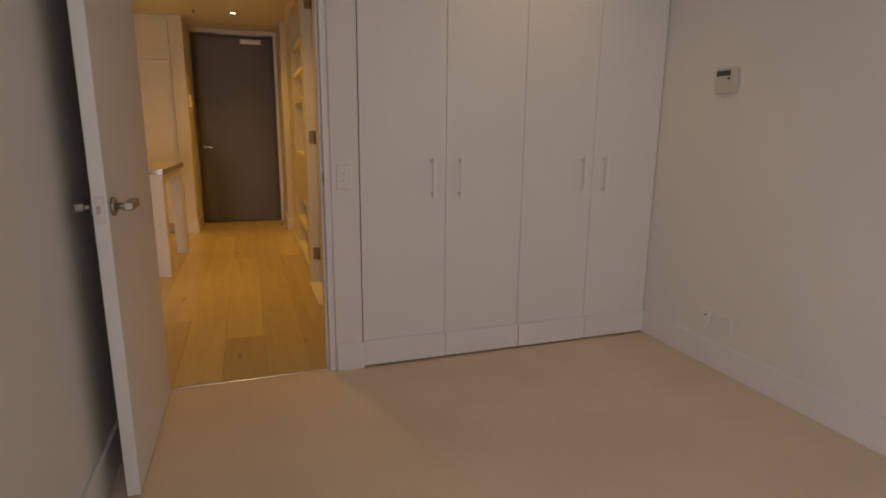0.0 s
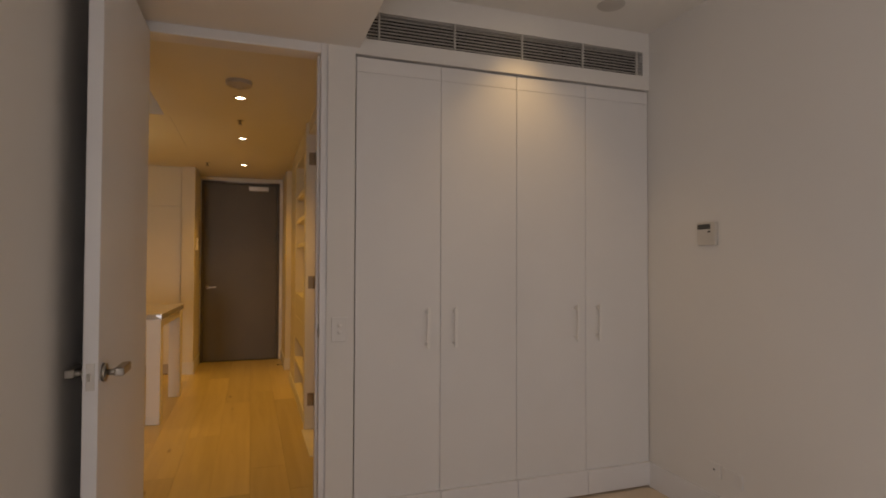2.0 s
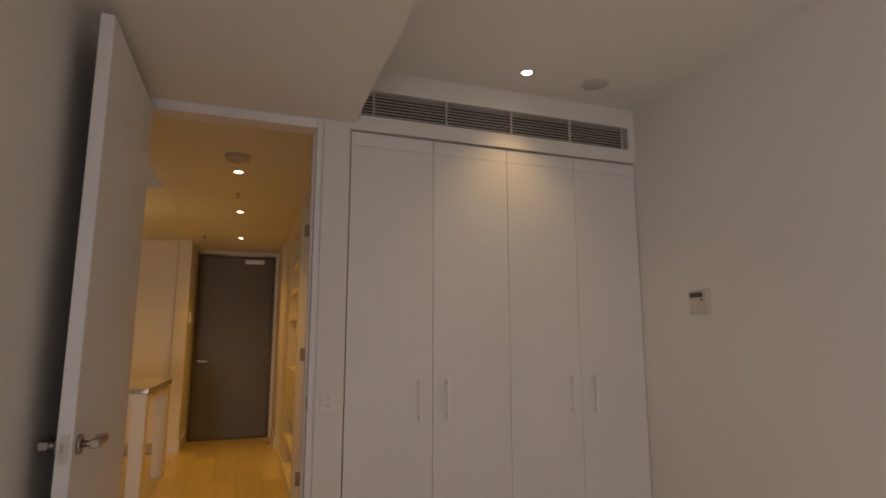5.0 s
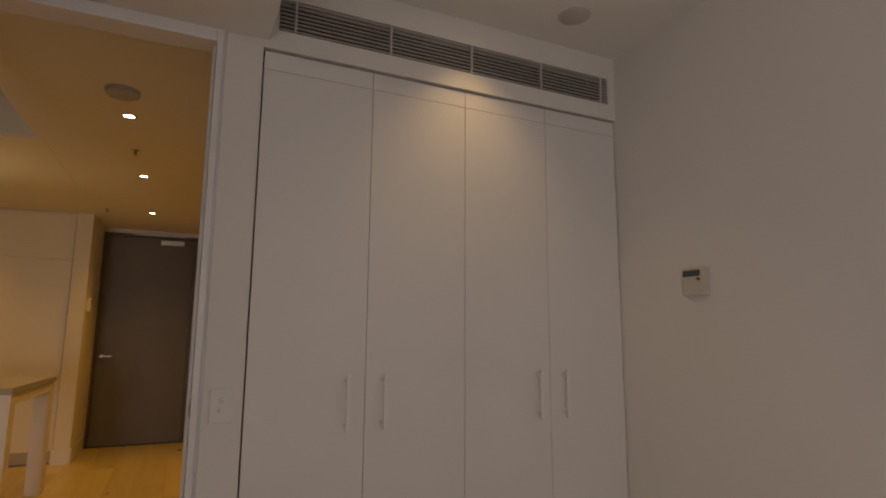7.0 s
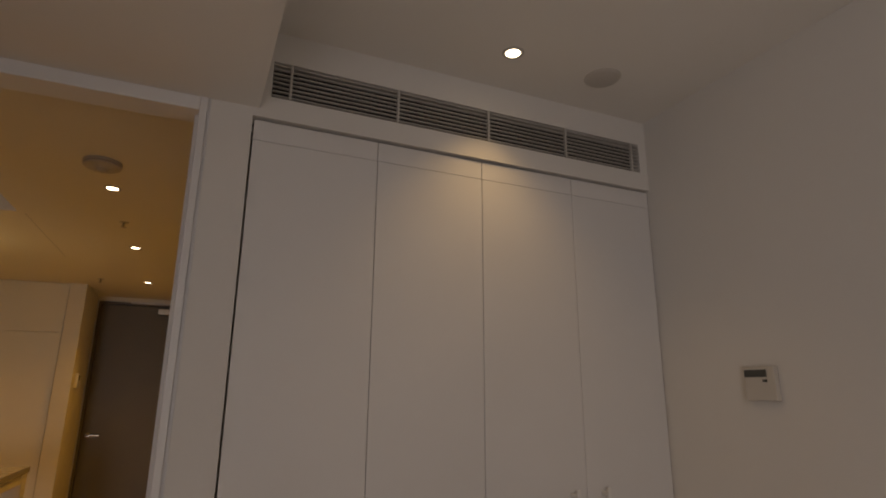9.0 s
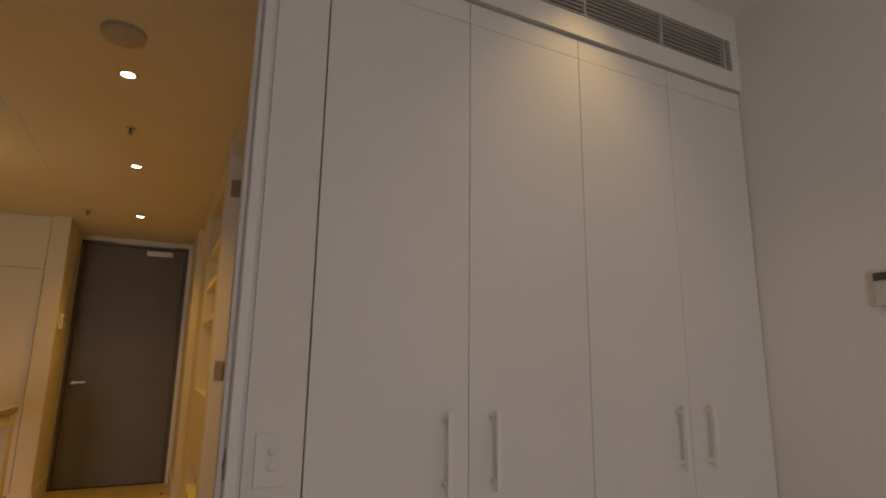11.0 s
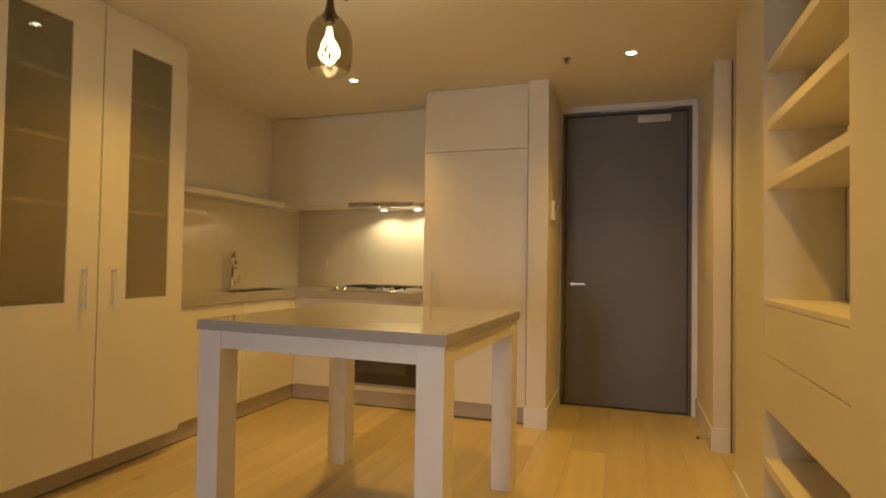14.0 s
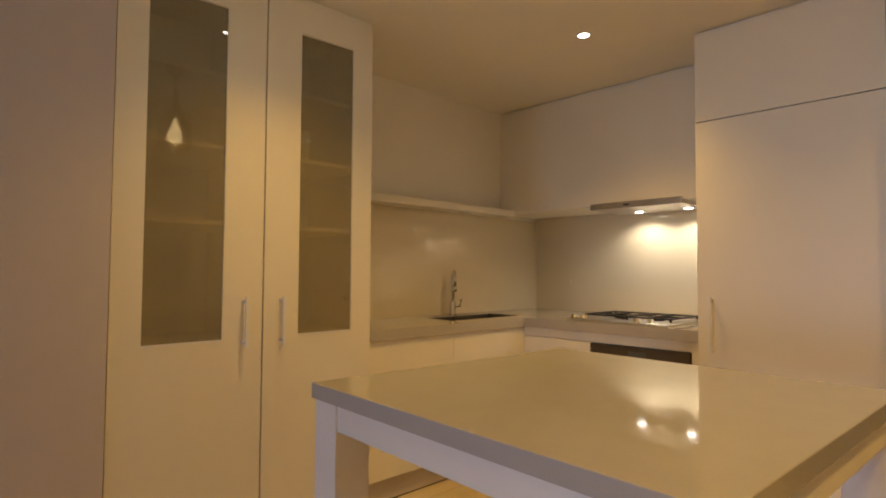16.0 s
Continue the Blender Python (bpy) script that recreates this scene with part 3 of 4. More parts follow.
for hz in (0.24, 1.165, 2.15):
    h = part("hinge", tube([(JOIN_X + 0.046, 4.951, hz - 0.05), (JOIN_X + 0.046, 4.951, hz + 0.05)], 0.007, 10), BRONZE, leaf2, "dark bronze butt hinge")
    part("hinge_plate", boxes((JOIN_X + 0.0525, JOIN_X + 0.0547, 4.927, 4.9525, hz - 0.05, hz + 0.05)), BRONZE, h)
    part("hinge_plate", boxes((JOIN_X + 0.002, JOIN_X + 0.039, 4.9575, 4.9598, hz - 0.05, hz + 0.05)), BRONZE, h)
part("threshold", boxes((HALL_R - 0.04, JOIN_X + 0.054, 4.3355, 4.9595, -0.02, 0.008), bevel=0.002), MARBLE, frame_2, "pale stone threshold")

# ---- shelf joinery along the hall ----
join = base("shelf_joinery", JOIN_X, 6.0, 0, "built-in white shelf niche with two drawers", "built-in shelves")
NY0, NY1, ND = 5.345, 6.27, 0.29
part("stile", boxes((JOIN_X, JOIN_X + 0.36, 5.0135, NY0, 0, KIT_CEIL - 0.002)), KITW, join)
part("side_panel", boxes((JOIN_X, JOIN_X + 0.36, NY1, 6.885, 0, KIT_CEIL - 0.002)), KITW, join)
part("back_panel", boxes((JOIN_X + ND, JOIN_X + 0.36, NY0, NY1, 0, KIT_CEIL - 0.002)), LACQ, join)
part("top_piece", boxes((JOIN_X, JOIN_X + ND, NY0, NY1, 2.28, KIT_CEIL - 0.002)), KITW, join)
for z in (1.50, 1.745, 1.985):
    part("shelf", boxes((JOIN_X + 0.012, JOIN_X + ND, NY0 + 0.0005, NY1 - 0.0005, z - 0.04, z), bevel=0.002), KITW, join)
part("low_shelf", boxes((JOIN_X + 0.002, JOIN_X + ND, NY0 + 0.0005, NY1 - 0.0005, 0.33, 0.37), bevel=0.002), KITW, join)
part("bottom_panel", boxes((JOIN_X, JOIN_X + ND, NY0, NY1, 0.0, 0.10)), KITW, join)
part("drawer_box", boxes((JOIN_X + 0.02, JOIN_X + ND, NY0, NY1, 0.57, 0.990)), KITW, join)
part("drawer_top", boxes((JOIN_X + 0.001, JOIN_X + ND, NY0 + 0.0005, NY1 - 0.0005, 0.9905, 1.012), bevel=0.002), KITW, join)
for z0, z1 in ((0.572, 0.790), (0.794, 0.988)):
    part("drawer_front", boxes((JOIN_X + 0.001, JOIN_X + 0.019, NY0 + 0.003, NY1 - 0.003, z0, z1), bevel=0.0015), KITW, join)
part("wall_panel", boxes((JOIN_X + ND - 0.008, JOIN_X + ND - 0.0005, NY0 + 0.01, NY1 - 0.018, 1.016, 1.455), bevel=0.002), PANEL, join, "pale blue-grey panel in the niche")
part("panel_edge", boxes((JOIN_X + ND - 0.004, JOIN_X + ND - 0.0005, NY1 - 0.0175, NY1 - 0.0005, 1.016, 1.455)), DARK, join)
tallc = base("hall_cupboard", 1.27, 7.25, 0, "narrow flush white cupboard door with dark gaps", "cupboard")
# Solid dark block, so that the door's gaps read as shade.
part("shade_fill", boxes((1.316, 1.57, 6.887, 7.513, 0, KIT_CEIL - 0.002)), DARK, tallc)
part("door", boxes((1.296, 1.314, 6.888, 7.492, 0.012, 2.405), bevel=0.0015), KITW, tallc)
# Dark strip laid on the wall face to paint a gap's shade.
part("shade_strip", boxes((1.2705, 1.2765, 7.5115, 7.5145, 0.002, KIT_CEIL - 0.003)), DARK, tallc, "dark strip painting the shade of a gap")
part("kick_board", boxes((1.2915, 1.2957, 6.888, 7.488, 0.012, SK), bevel=0.001), TRIM, tallc)
stopper = base("door_stop", 1.10, 7.56, 0, "small steel door stop on the skirting", "door stop")
part("rod", tube([(1.095, 7.56, 0.06), (1.156, 7.56, 0.06)], 0.006, 10), STEEL, stopper)
part("rubber_tip", tube([(1.083, 7.56, 0.06), (1.0945, 7.56, 0.06)], 0.010, 10), BLACK, stopper)

# ---- entrance door ----
entry = thing("door_3", boxes((0.176, 1.100, DOOR_Y, DOOR_Y + 0.045, 0.010, 2.356), bevel=0.002), GREYDOOR, "closed grey painted entrance door with closer", "door", kind="structure")
part("door_frame", boxes((0.146, 0.172, DOOR_Y - 0.03, DOOR_Y + 0.069, 0, 2.388), (1.104, 1.130, DOOR_Y - 0.03, DOOR_Y + 0.069, 0, 2.388), (0.172, 1.104, DOOR_Y - 0.03, DOOR_Y + 0.069, 2.360, 2.388)), GREYFRAME, entry, "dark grey steel frame")
part("architrave", boxes((1.1305, 1.1695, DOOR_Y - 0.035, DOOR_Y + 0.069, 0, 2.388), (0.1305, 0.1455, DOOR_Y - 0.012, DOOR_Y + 0.069, 0, 2.388)), TRIM, entry)
part("head_panel", boxes((0.1305, 1.1695, DOOR_Y - 0.012, DOOR_Y + 0.069, 2.3885, KIT_CEIL - 0.001)), CREAM, entry)
closer = part("door_closer", boxes((0.73, 0.98, DOOR_Y - 0.05, DOOR_Y - 0.0005, 2.270, 2.330), bevel=0.004), STEEL, entry, "silver door closer")
part("closer_arm", boxes((0.45, 1.0, DOOR_Y - 0.045, DOOR_Y - 0.031, 2.376, 2.392), bevel=0.002), STEEL, closer)
hnd = lathe([(0, 0), (0.026, 0), (0.026, 0.008), (0, 0.010)], 24)
bmesh.ops.transform(hnd, matrix=Matrix.Translation((0.225, DOOR_Y - 0.0005, 0.985)) @ Matrix.Rotation(radians(90), 4, "X"), verts=hnd.verts)
rose3 = part("rose", hnd, NICKEL, entry)
bm = tube([(0.225, DOOR_Y - 0.008, 0.985), (0.225, DOOR_Y - 0.05, 0.985)], 0.009, 12)
box(bm, 0.213, 0.335, DOOR_Y - 0.06, DOOR_Y - 0.042, 0.975, 0.995, bevel=0.003)
part("lever", bm, NICKEL, rose3)
part("gap_strip", boxes((0.172, 1.104, DOOR_Y - 0.008, DOOR_Y + 0.04, 0.001, 0.0095)), DARK, entry)
icom = base("intercom", 0.13, 7.85, 1.45, "white wall intercom handset by the entrance", "intercom")
part("body", boxes((0.1305, 0.16, 7.72, 7.83, 1.46, 1.60), bevel=0.004), PLASTIC, icom)
part("handset", boxes((0.1305, 0.152, 7.90, 7.96, 1.48, 1.57), bevel=0.006), PLASTIC, icom)
part("screen", boxes((0.1598, 0.162, 7.74, 7.80, 1.53, 1.58)), SCREEN, icom)

# ---- kitchen: tall cupboard, base units, wall units ----
TALL_Y, RUN_Y, RUN_X = 7.615, 7.665, -1.935
BASE_Z, TOPZ = 0.125, 0.90
def plinth(x0, x1, y0, y1, parent):
    """Toe board just off the boards; a dark strip paints the shade below."""
    board = part("plinth", boxes((x0, x1, y0, y1, 0.007, BASE_Z - 0.001), bevel=0.001), PLINTH, parent)
    # Shade of the floor gap, drawn as a dark strip.
    part("gap_strip", boxes((x0 + 0.004, x1 - 0.004, y0 + 0.004, y1 - 0.001, 0, 0.0068)), DARK, board)


tall = base("tall_cupboard", -0.40, 8.0, 0, "tall white kitchen cupboard with integrated fridge door", "tall cupboard")
part("carcass", boxes((-0.798, -0.010, TALL_Y + 0.021, KIT_BACK - 0.001, BASE_Z, 2.424)), KITW, tall)
part("lower_door", boxes((-0.797, -0.018, TALL_Y, TALL_Y + 0.02, BASE_Z + 0.004, 1.965), bevel=0.0015), KITW, tall)
part("upper_door", boxes((-0.797, -0.018, TALL_Y, TALL_Y + 0.02, 1.971, 2.424), bevel=0.0015), KITW, tall)
plinth(-0.798, -0.0225, TALL_Y + 0.05, TALL_Y + 0.07, tall)
part("top_filler", boxes((-0.798, -0.010, TALL_Y + 0.014, KIT_BACK - 0.001, 2.4245, KIT_CEIL - 0.001)), KITW, tall)


def bar_handle(parent, x, y, z0, z1, nx, ny, label="slim white bar handle"):
    """Upright bar that stands out along (nx, ny)."""
    def span(a, b, c, h):
        return (min(a, b) - h * abs(ny), max(a, b) + h * abs(ny)) if c == "x" else (min(a, b) - h * abs(nx), max(a, b) + h * abs(nx))
    bm = bmesh.new()
    for o0, o1, h, a, b in ((0.033, 0.045, 0.008, z0, z1), (0.0003, 0.034, 0.005, z0 + 0.012, z0 + 0.026), (0.0003, 0.034, 0.005, z1 - 0.026, z1 - 0.012)):
        x0, x1 = span(x + nx * o0, x + nx * o1, "x", h)
        y0, y1 = span(y + ny * o0, y + ny * o1, "y", h)
        box(bm, x0, x1, y0, y1, a, b, bevel=0.0015)
    return part("handle", bm, HANDLE, parent, label)


bar_handle(tall, -0.725, TALL_Y, 0.80, 1.08, 0, -1)

# base units of the hob run
hobrun = base("hob_base_unit", -1.3, 8.0, 0, "white base cupboards under the hob", "base cupboard")
part("carcass", boxes((-1.955, -0.80, RUN_Y + 0.035, KIT_BACK - 0.001, BASE_Z, 0.839)), KITW, hobrun)
OV0, OV1 = -1.45, -0.86
part("top_rail", boxes((-1.9485, -0.801, RUN_Y + 0.014, RUN_Y + 0.034, 0.785, 0.838), bevel=0.001), KITW, hobrun)
for z0, z1 in ((BASE_Z + 0.003, 0.486), (0.494, 0.779)):
    part("drawer_front", boxes((-1.9485, OV0 - 0.006, RUN_Y + 0.014, RUN_Y + 0.034, z0, z1), bevel=0.0015), KITW, hobrun)
part("filler", boxes((OV1 + 0.004, -0.801, RUN_Y + 0.014, RUN_Y + 0.034, BASE_Z + 0.003, 0.784), bevel=0.001), KITW, hobrun)
part("lower_rail", boxes((OV0, OV1, RUN_Y + 0.014, RUN_Y + 0.034, BASE_Z + 0.003, 0.162), bevel=0.001), KITW, hobrun)
plinth(-1.9795, -0.801, RUN_Y + 0.045, RUN_Y + 0.06, hobrun)
oven = base("oven", -1.155, RUN_Y, 0.165, "black glass built-in oven under the hob", "oven")
part("body", boxes((OV0, OV1, RUN_Y + 0.016, RUN_Y + 0.034, 0.166, 0.779)), BLACK, oven)
odoor = part("oven_door", boxes((OV0 + 0.002, OV1 - 0.002, RUN_Y + 0.004, RUN_Y + 0.0155, 0.19, 0.66), bevel=0.002), OVENGLASS, oven, "dark glass door")
part("door_handle", boxes((OV0 + 0.05, OV1 - 0.05, RUN_Y - 0.035, RUN_Y - 0.018, 0.625, 0.642), (OV0 + 0.07, OV0 + 0.085, RUN_Y - 0.0185, RUN_Y + 0.0035, 0.627, 0.640), (OV1 - 0.085, OV1 - 0.07, RUN_Y - 0.0185, RUN_Y + 0.0035, 0.627, 0.640)), STEEL, odoor)
part("oven_window", boxes((OV0 + 0.09, OV1 - 0.09, RUN_Y + 0.0025, RUN_Y + 0.0038, 0.27, 0.56), bevel=0.0005), OVENWIN, odoor)
part("control_panel", boxes((OV0 + 0.002, OV1 - 0.002, RUN_Y + 0.004, RUN_Y + 0.0155, 0.668, 0.776), bevel=0.001), OVENGLASS, oven)
part("clock", boxes((OV0 + 0.24, OV0 + 0.35, RUN_Y + 0.0025, RUN_Y + 0.0038, 0.69, 0.755)), SCREEN, oven)
part("vent_trim", boxes((OV0 + 0.002, OV1 - 0.002, RUN_Y + 0.004, RUN_Y + 0.0155, 0.168, 0.184), bevel=0.001), STEEL, oven)

sinkrun = base("sink_base_unit", -2.2, 7.2, 0, "white base cupboards under the sink", "base cupboard")
part("carcass", boxes((KIT_L + 0.001, RUN_X - 0.036, 6.362, KIT_BACK - 0.002, BASE_Z, 0.60)), KITW, sinkrun)
for y0, y1 in ((6.36, 7.0185), (7.0205, 7.6765)):
    part("door", boxes((RUN_X - 0.034, RUN_X - 0.014, y0, y1, BASE_Z + 0.003, 0.838), bevel=0.0015), KITW, sinkrun)
part("corner_post", boxes((RUN_X - 0.034, RUN_X - 0.014, 7.678, RUN_Y + 0.034, BASE_Z + 0.003, 0.838)), KITW, sinkrun)
plinth(RUN_X - 0.06, RUN_X - 0.045, 6.362, RUN_Y + 0.0445, sinkrun)

# stone worktop, with the cut-out for the bowls
SX0, SX1, SY0, SY1 = -2.36, -2.06, 7.12, 7.78
top = thing("worktop", slab((KIT_L + 0.001, SX0, SX1, RUN_X, -0.7995), (6.362, SY0, RUN_Y, SY1, KIT_BACK - 0.001), lambda c, r: (c < 3 or r > 1) and not (c == 1 and r in (1, 2)), 0.84, TOPZ), STONE, "grey stone corner worktop with square edge", "worktop")
sink = base("sink", (SX0 + SX1) / 2, 7.45, 0.7, "undermounted dark steel double bowl sink", "sink")
for y0, y1 in ((SY0 + 0.002, 7.40), (7.425, SY1 - 0.002)):
    part("bowl", boxes((SX0 + 0.002, SX1 - 0.002, y0, y1, 0.70, 0.705), (SX0 + 0.002, SX0 + 0.006, y0, y1, 0.705, 0.893), (SX1 - 0.006, SX1 - 0.002, y0, y1, 0.705, 0.893),
         (SX0 + 0.006, SX1 - 0.006, y0, y0 + 0.004, 0.705, 0.893), (SX0 + 0.006, SX1 - 0.006, y1 - 0.004, y1, 0.705, 0.893)), SINKSTEEL, sink)
part("divider", boxes((SX0 + 0.002, SX1 - 0.002, 7.4005, 7.4245, 0.705, 0.89), bevel=0.003), STEEL, sink)
TX, TY = -2.405, 7.46
tap = base("tap", TX, TY, TOPZ, "chrome gooseneck kitchen mixer tap", "tap")
bodyb = lathe([(0, 0), (0.027, 0), (0.027, 0.006), (0.021, 0.010), (0.021, 0.085), (0.016, 0.095), (0, 0.095)], 24)
bmesh.ops.translate(bodyb, vec=(TX, TY, TOPZ + 0.0005), verts=bodyb.verts)
part("tap_body", bodyb, CHROME, tap)
neck = [(TX, TY, TOPZ + 0.09), (TX, TY, TOPZ + 0.22)] + [(TX + 0.8 * q, TY - 0.6 * q, TOPZ + 0.25 + 0.05 * math.sin(a)) for a in np.linspace(0, math.pi, 12) for q in (0.05 - 0.05 * math.cos(a),)] + [(TX + 0.08, TY - 0.06, TOPZ + 0.20)]
part("spout", tube(neck, 0.0125, 14), CHROME, tap)
part("nozzle", tube([(TX + 0.08, TY - 0.06, TOPZ + 0.199), (TX + 0.08, TY - 0.06, TOPZ + 0.165)], 0.016, 14), CHROME, tap)
part("lever", tube([(TX + 0.01, TY + 0.01, TOPZ + 0.055), (TX + 0.035, TY + 0.035, TOPZ + 0.058), (TX + 0.042, TY + 0.042, TOPZ + 0.11)], 0.006, 10), CHROME, tap)

# splashbacks, ledge and wall units
thing("splashback_west", boxes((KIT_L + 0.0005, KIT_L + 0.008, 6.362, KIT_BACK - 0.0095, TOPZ + 0.001, 1.618)), SPLASH, "glossy beige glass splashback behind the sink", "splashback")
thing("splashback_north", boxes((KIT_L + 0.0005, -0.80, KIT_BACK - 0.009, KIT_BACK - 0.0015, TOPZ + 0.001, 1.640)), SPLASH, "glossy beige glass splashback behind the hob", "splashback")
thing("wall_ledge", boxes((KIT_L + 0.0005, KIT_L + 0.15, 6.362, 8.035, 1.619, 1.665), bevel=0.002), KITW, "white floating ledge above the sink splashback", "ledge")
uppers = base("wall_cupboard", -1.63, 8.25, 1.64, "white handleless wall cupboards over the hob", "wall cupboard")
UY = 8.04
part("carcass", boxes((KIT_L + 0.0005, -0.80, UY + 0.02, KIT_BACK - 0.0095, 1.642, 2.424)), KITW, uppers)
for x0, x1 in ((KIT_L + 0.0005, -0.872), (-0.868, -0.801)):
    part("door", boxes((x0, x1, UY, UY + 0.0195, 1.640, 2.422), bevel=0.0015), KITW, uppers)
part("top_filler", boxes((KIT_L + 0.0005, -0.80, UY + 0.014, KIT_BACK - 0.0095, 2.4245, KIT_CEIL - 0.001)), KITW, uppers)
hood = base("range_hood", -1.36, 8.2, 1.61, "slim steel slide-out range hood with two lamps", "range hood")
part("body", boxes((-1.64, -1.03, UY - 0.03, 8.40, 1.612, 1.6395), bevel=0.003), STEEL, hood)
part("front_bar", boxes((-1.64, -1.03, UY - 0.05, UY - 0.0305, 1.612, 1.652), bevel=0.003), STEEL, hood)
for hx in (-1.45, -1.12):
    d = lathe([(0, -0.002), (0.022, -0.002), (0.026, 0)], 24)
    bmesh.ops.translate(d, vec=(hx, 8.31, 1.6115), verts=d.verts)
    lens = part("hood_lamp", d, HOODLAMP, hood, "lit round lamp")
    lens.visible_shadow = False
part("badge", boxes((-1.40, -1.36, UY - 0.0515, UY - 0.0503, 1.626, 1.636)), SCREEN, hood)

# hob
hob = base("gas_hob", -1.36, 8.05, TOPZ, "steel gas hob with black iron grates", "hob")
part("tray", boxes((-1.66, -1.00, 7.72, 8.26, TOPZ + 0.0005, TOPZ + 0.012), bevel=0.004), STEEL, hob)
for bx, by, br in ((-1.49, 8.14, 0.05), (-1.23, 8.14, 0.04), (-1.40, 7.95, 0.035), (-1.17, 7.95, 0.04)):
    bb = lathe([(0, 0.013), (br * 0.8, 0.012), (br, 0.008), (br * 1.1, 0.003), (br * 1.1, 0)], 24)
    bmesh.ops.translate(bb, vec=(bx, by, TOPZ + 0.0125), verts=bb.verts)
    part("burner", bb, BLACK, hob, "black burner cap")
for gx0, gx1 in ((-1.60, -1.335), (-1.325, -1.04)):
    bm = bmesh.new()
    z0, z1 = TOPZ + 0.026, TOPZ + 0.036
    for y in (7.865, 8.035, 8.245):
        box(bm, gx0, gx1, y - 0.006, y + 0.006, z0, z1)
    for x in (gx0 + 0.006, (gx0 + gx1) / 2, gx1 - 0.006):
        box(bm, x - 0.006, x + 0.006, 7.872, 8.238, z0 + 0.001, z1 + 0.001)
    for x in (gx0 + 0.008, gx1 - 0.008):
        for y in (7.868, 8.242):
            box(bm, x - 0.006, x + 0.006, y - 0.006, y + 0.006, TOPZ + 0.0125, z0)
    part("grate", bm, BLACK, hob, "black cast iron grate")
for kx, ky in ((-1.62, 7.765), (-1.545, 7.765), (-1.20, 7.765), (-1.12, 7.765)):
    kb = lathe([(0, 0.024), (0.015, 0.024), (0.018, 0.020), (0.019, 0.004), (0.024, 0.003), (0.024, 0)], 20)
    bmesh.ops.translate(kb, vec=(kx, ky, TOPZ + 0.0125), verts=kb.verts)
    part("knob", kb, CHROME, hob, "round chrome knob")
sk2 = base("kitchen_socket", -2.15, KIT_BACK, 1.08, "small pale socket plate on the splashback", "socket")
part("plate", boxes((-2.18, -2.12, KIT_BACK - 0.014, KIT_BACK - 0.0095, 1.09, 1.15), bevel=0.002), SPLASH, sk2)

# ---- glazed cupboards ----
CY0, CYM, CY1 = 5.228, 5.80, 6.358


def glazed_cupboard(y0, y1, gy0, gy1, hy, lean, cups=()):
    c = base("glazed_cupboard", CAB_X - 0.25, (y0 + y1) / 2, 0, "tall white cupboard with a smoky glass door panel and shelves", "glazed cupboard", "glazed cupboards")
    X0, X1 = KIT_L + 0.002, CAB_X - 0.0215
    part("carcass", boxes((X0, X1, y0, y0 + 0.018, BASE_Z, 2.42), (X0, X1, y1 - 0.018, y1, BASE_Z, 2.42), (X0, X0 + 0.012, y0 + 0.018, y1 - 0.018, BASE_Z, 2.42),
         (X0 + 0.012, X1, y0 + 0.018, y1 - 0.018, BASE_Z, BASE_Z + 0.018), (X0 + 0.012, X1, y0 + 0.018, y1 - 0.018, 2.40, 2.42)), KITW, c)
    for z in (0.90, 1.40, 1.71, 2.01):
        part("shelf", boxes((X0 + 0.0125, X1 - 0.02, y0 + 0.0185, y1 - 0.0185, z - 0.018, z), bevel=0.001), KITW, c)
    a, b = y0 + 0.002, y1 - 0.002
    d = part("door", boxes((CAB_X - 0.02, CAB_X, a, gy0, BASE_Z + 0.004, 2.418), (CAB_X - 0.02, CAB_X, gy1, b, BASE_Z + 0.004, 2.418),
             (CAB_X - 0.02, CAB_X, gy0, gy1, BASE_Z + 0.004, 0.915), (CAB_X - 0.02, CAB_X, gy0, gy1, 2.268, 2.418)), KITW, c, "white framed door")
    gm = (gy0 + gy1) / 2
    sheet = boxes((CAB_X - 0.016, CAB_X - 0.013, gy0, gy1, 0.915, 2.268))
    bmesh.ops.rotate(sheet, cent=(CAB_X - 0.0115, gm, 1.6), matrix=Matrix.Rotation(radians(lean), 3, "Z"), verts=sheet.verts)
    pane = part("pane", sheet, CABGLASS, d, "smoky glass pane")
    pane.visible_shadow = False
    part("bead", boxes((CAB_X - 0.004, CAB_X + 0.002, gy0 + 0.0002, gy1 - 0.0002, 0.9152, 0.922)), TRIM, d)
    bar_handle(d, CAB_X, hy, 0.885, 1.09, 1, 0)
    for z in cups:
        side = gy1 - 0.014
        part("hinge_cup", tube([(CAB_X - 0.040, side, z), (CAB_X - 0.030, side, z)], 0.011, 14), BRONZE, d, "dark round hinge cup behind the glass")
    plinth(RUN_X - 0.06, RUN_X - 0.045, y0, y1, c)
    part("top_filler", boxes((X0, X1 + 0.008, y0, y1, 2.4205, KIT_CEIL - 0.001)), KITW, c)


glazed_cupboard(CY0, CYM - 0.001, 5.335, 5.63, 5.715, -2.8)
glazed_cupboard(CYM + 0.001, CY1, 5.965, 6.245, 5.880, -2.2, cups=(1.07, 1.60))

# ---- island table ----
TX0, TX1, TY0, TY1 = -0.970, 0.106, 5.493, 6.587
table = base("island_table", (TX0 + TX1) / 2, (TY0 + TY1) / 2, 0, "white kitchen island table with a grey stone top", "table")
part("tabletop", boxes((TX0, TX1, TY0, TY1, 0.855, 0.896), bevel=0.002), STONE, table, "grey stone slab top")
L = 0.105
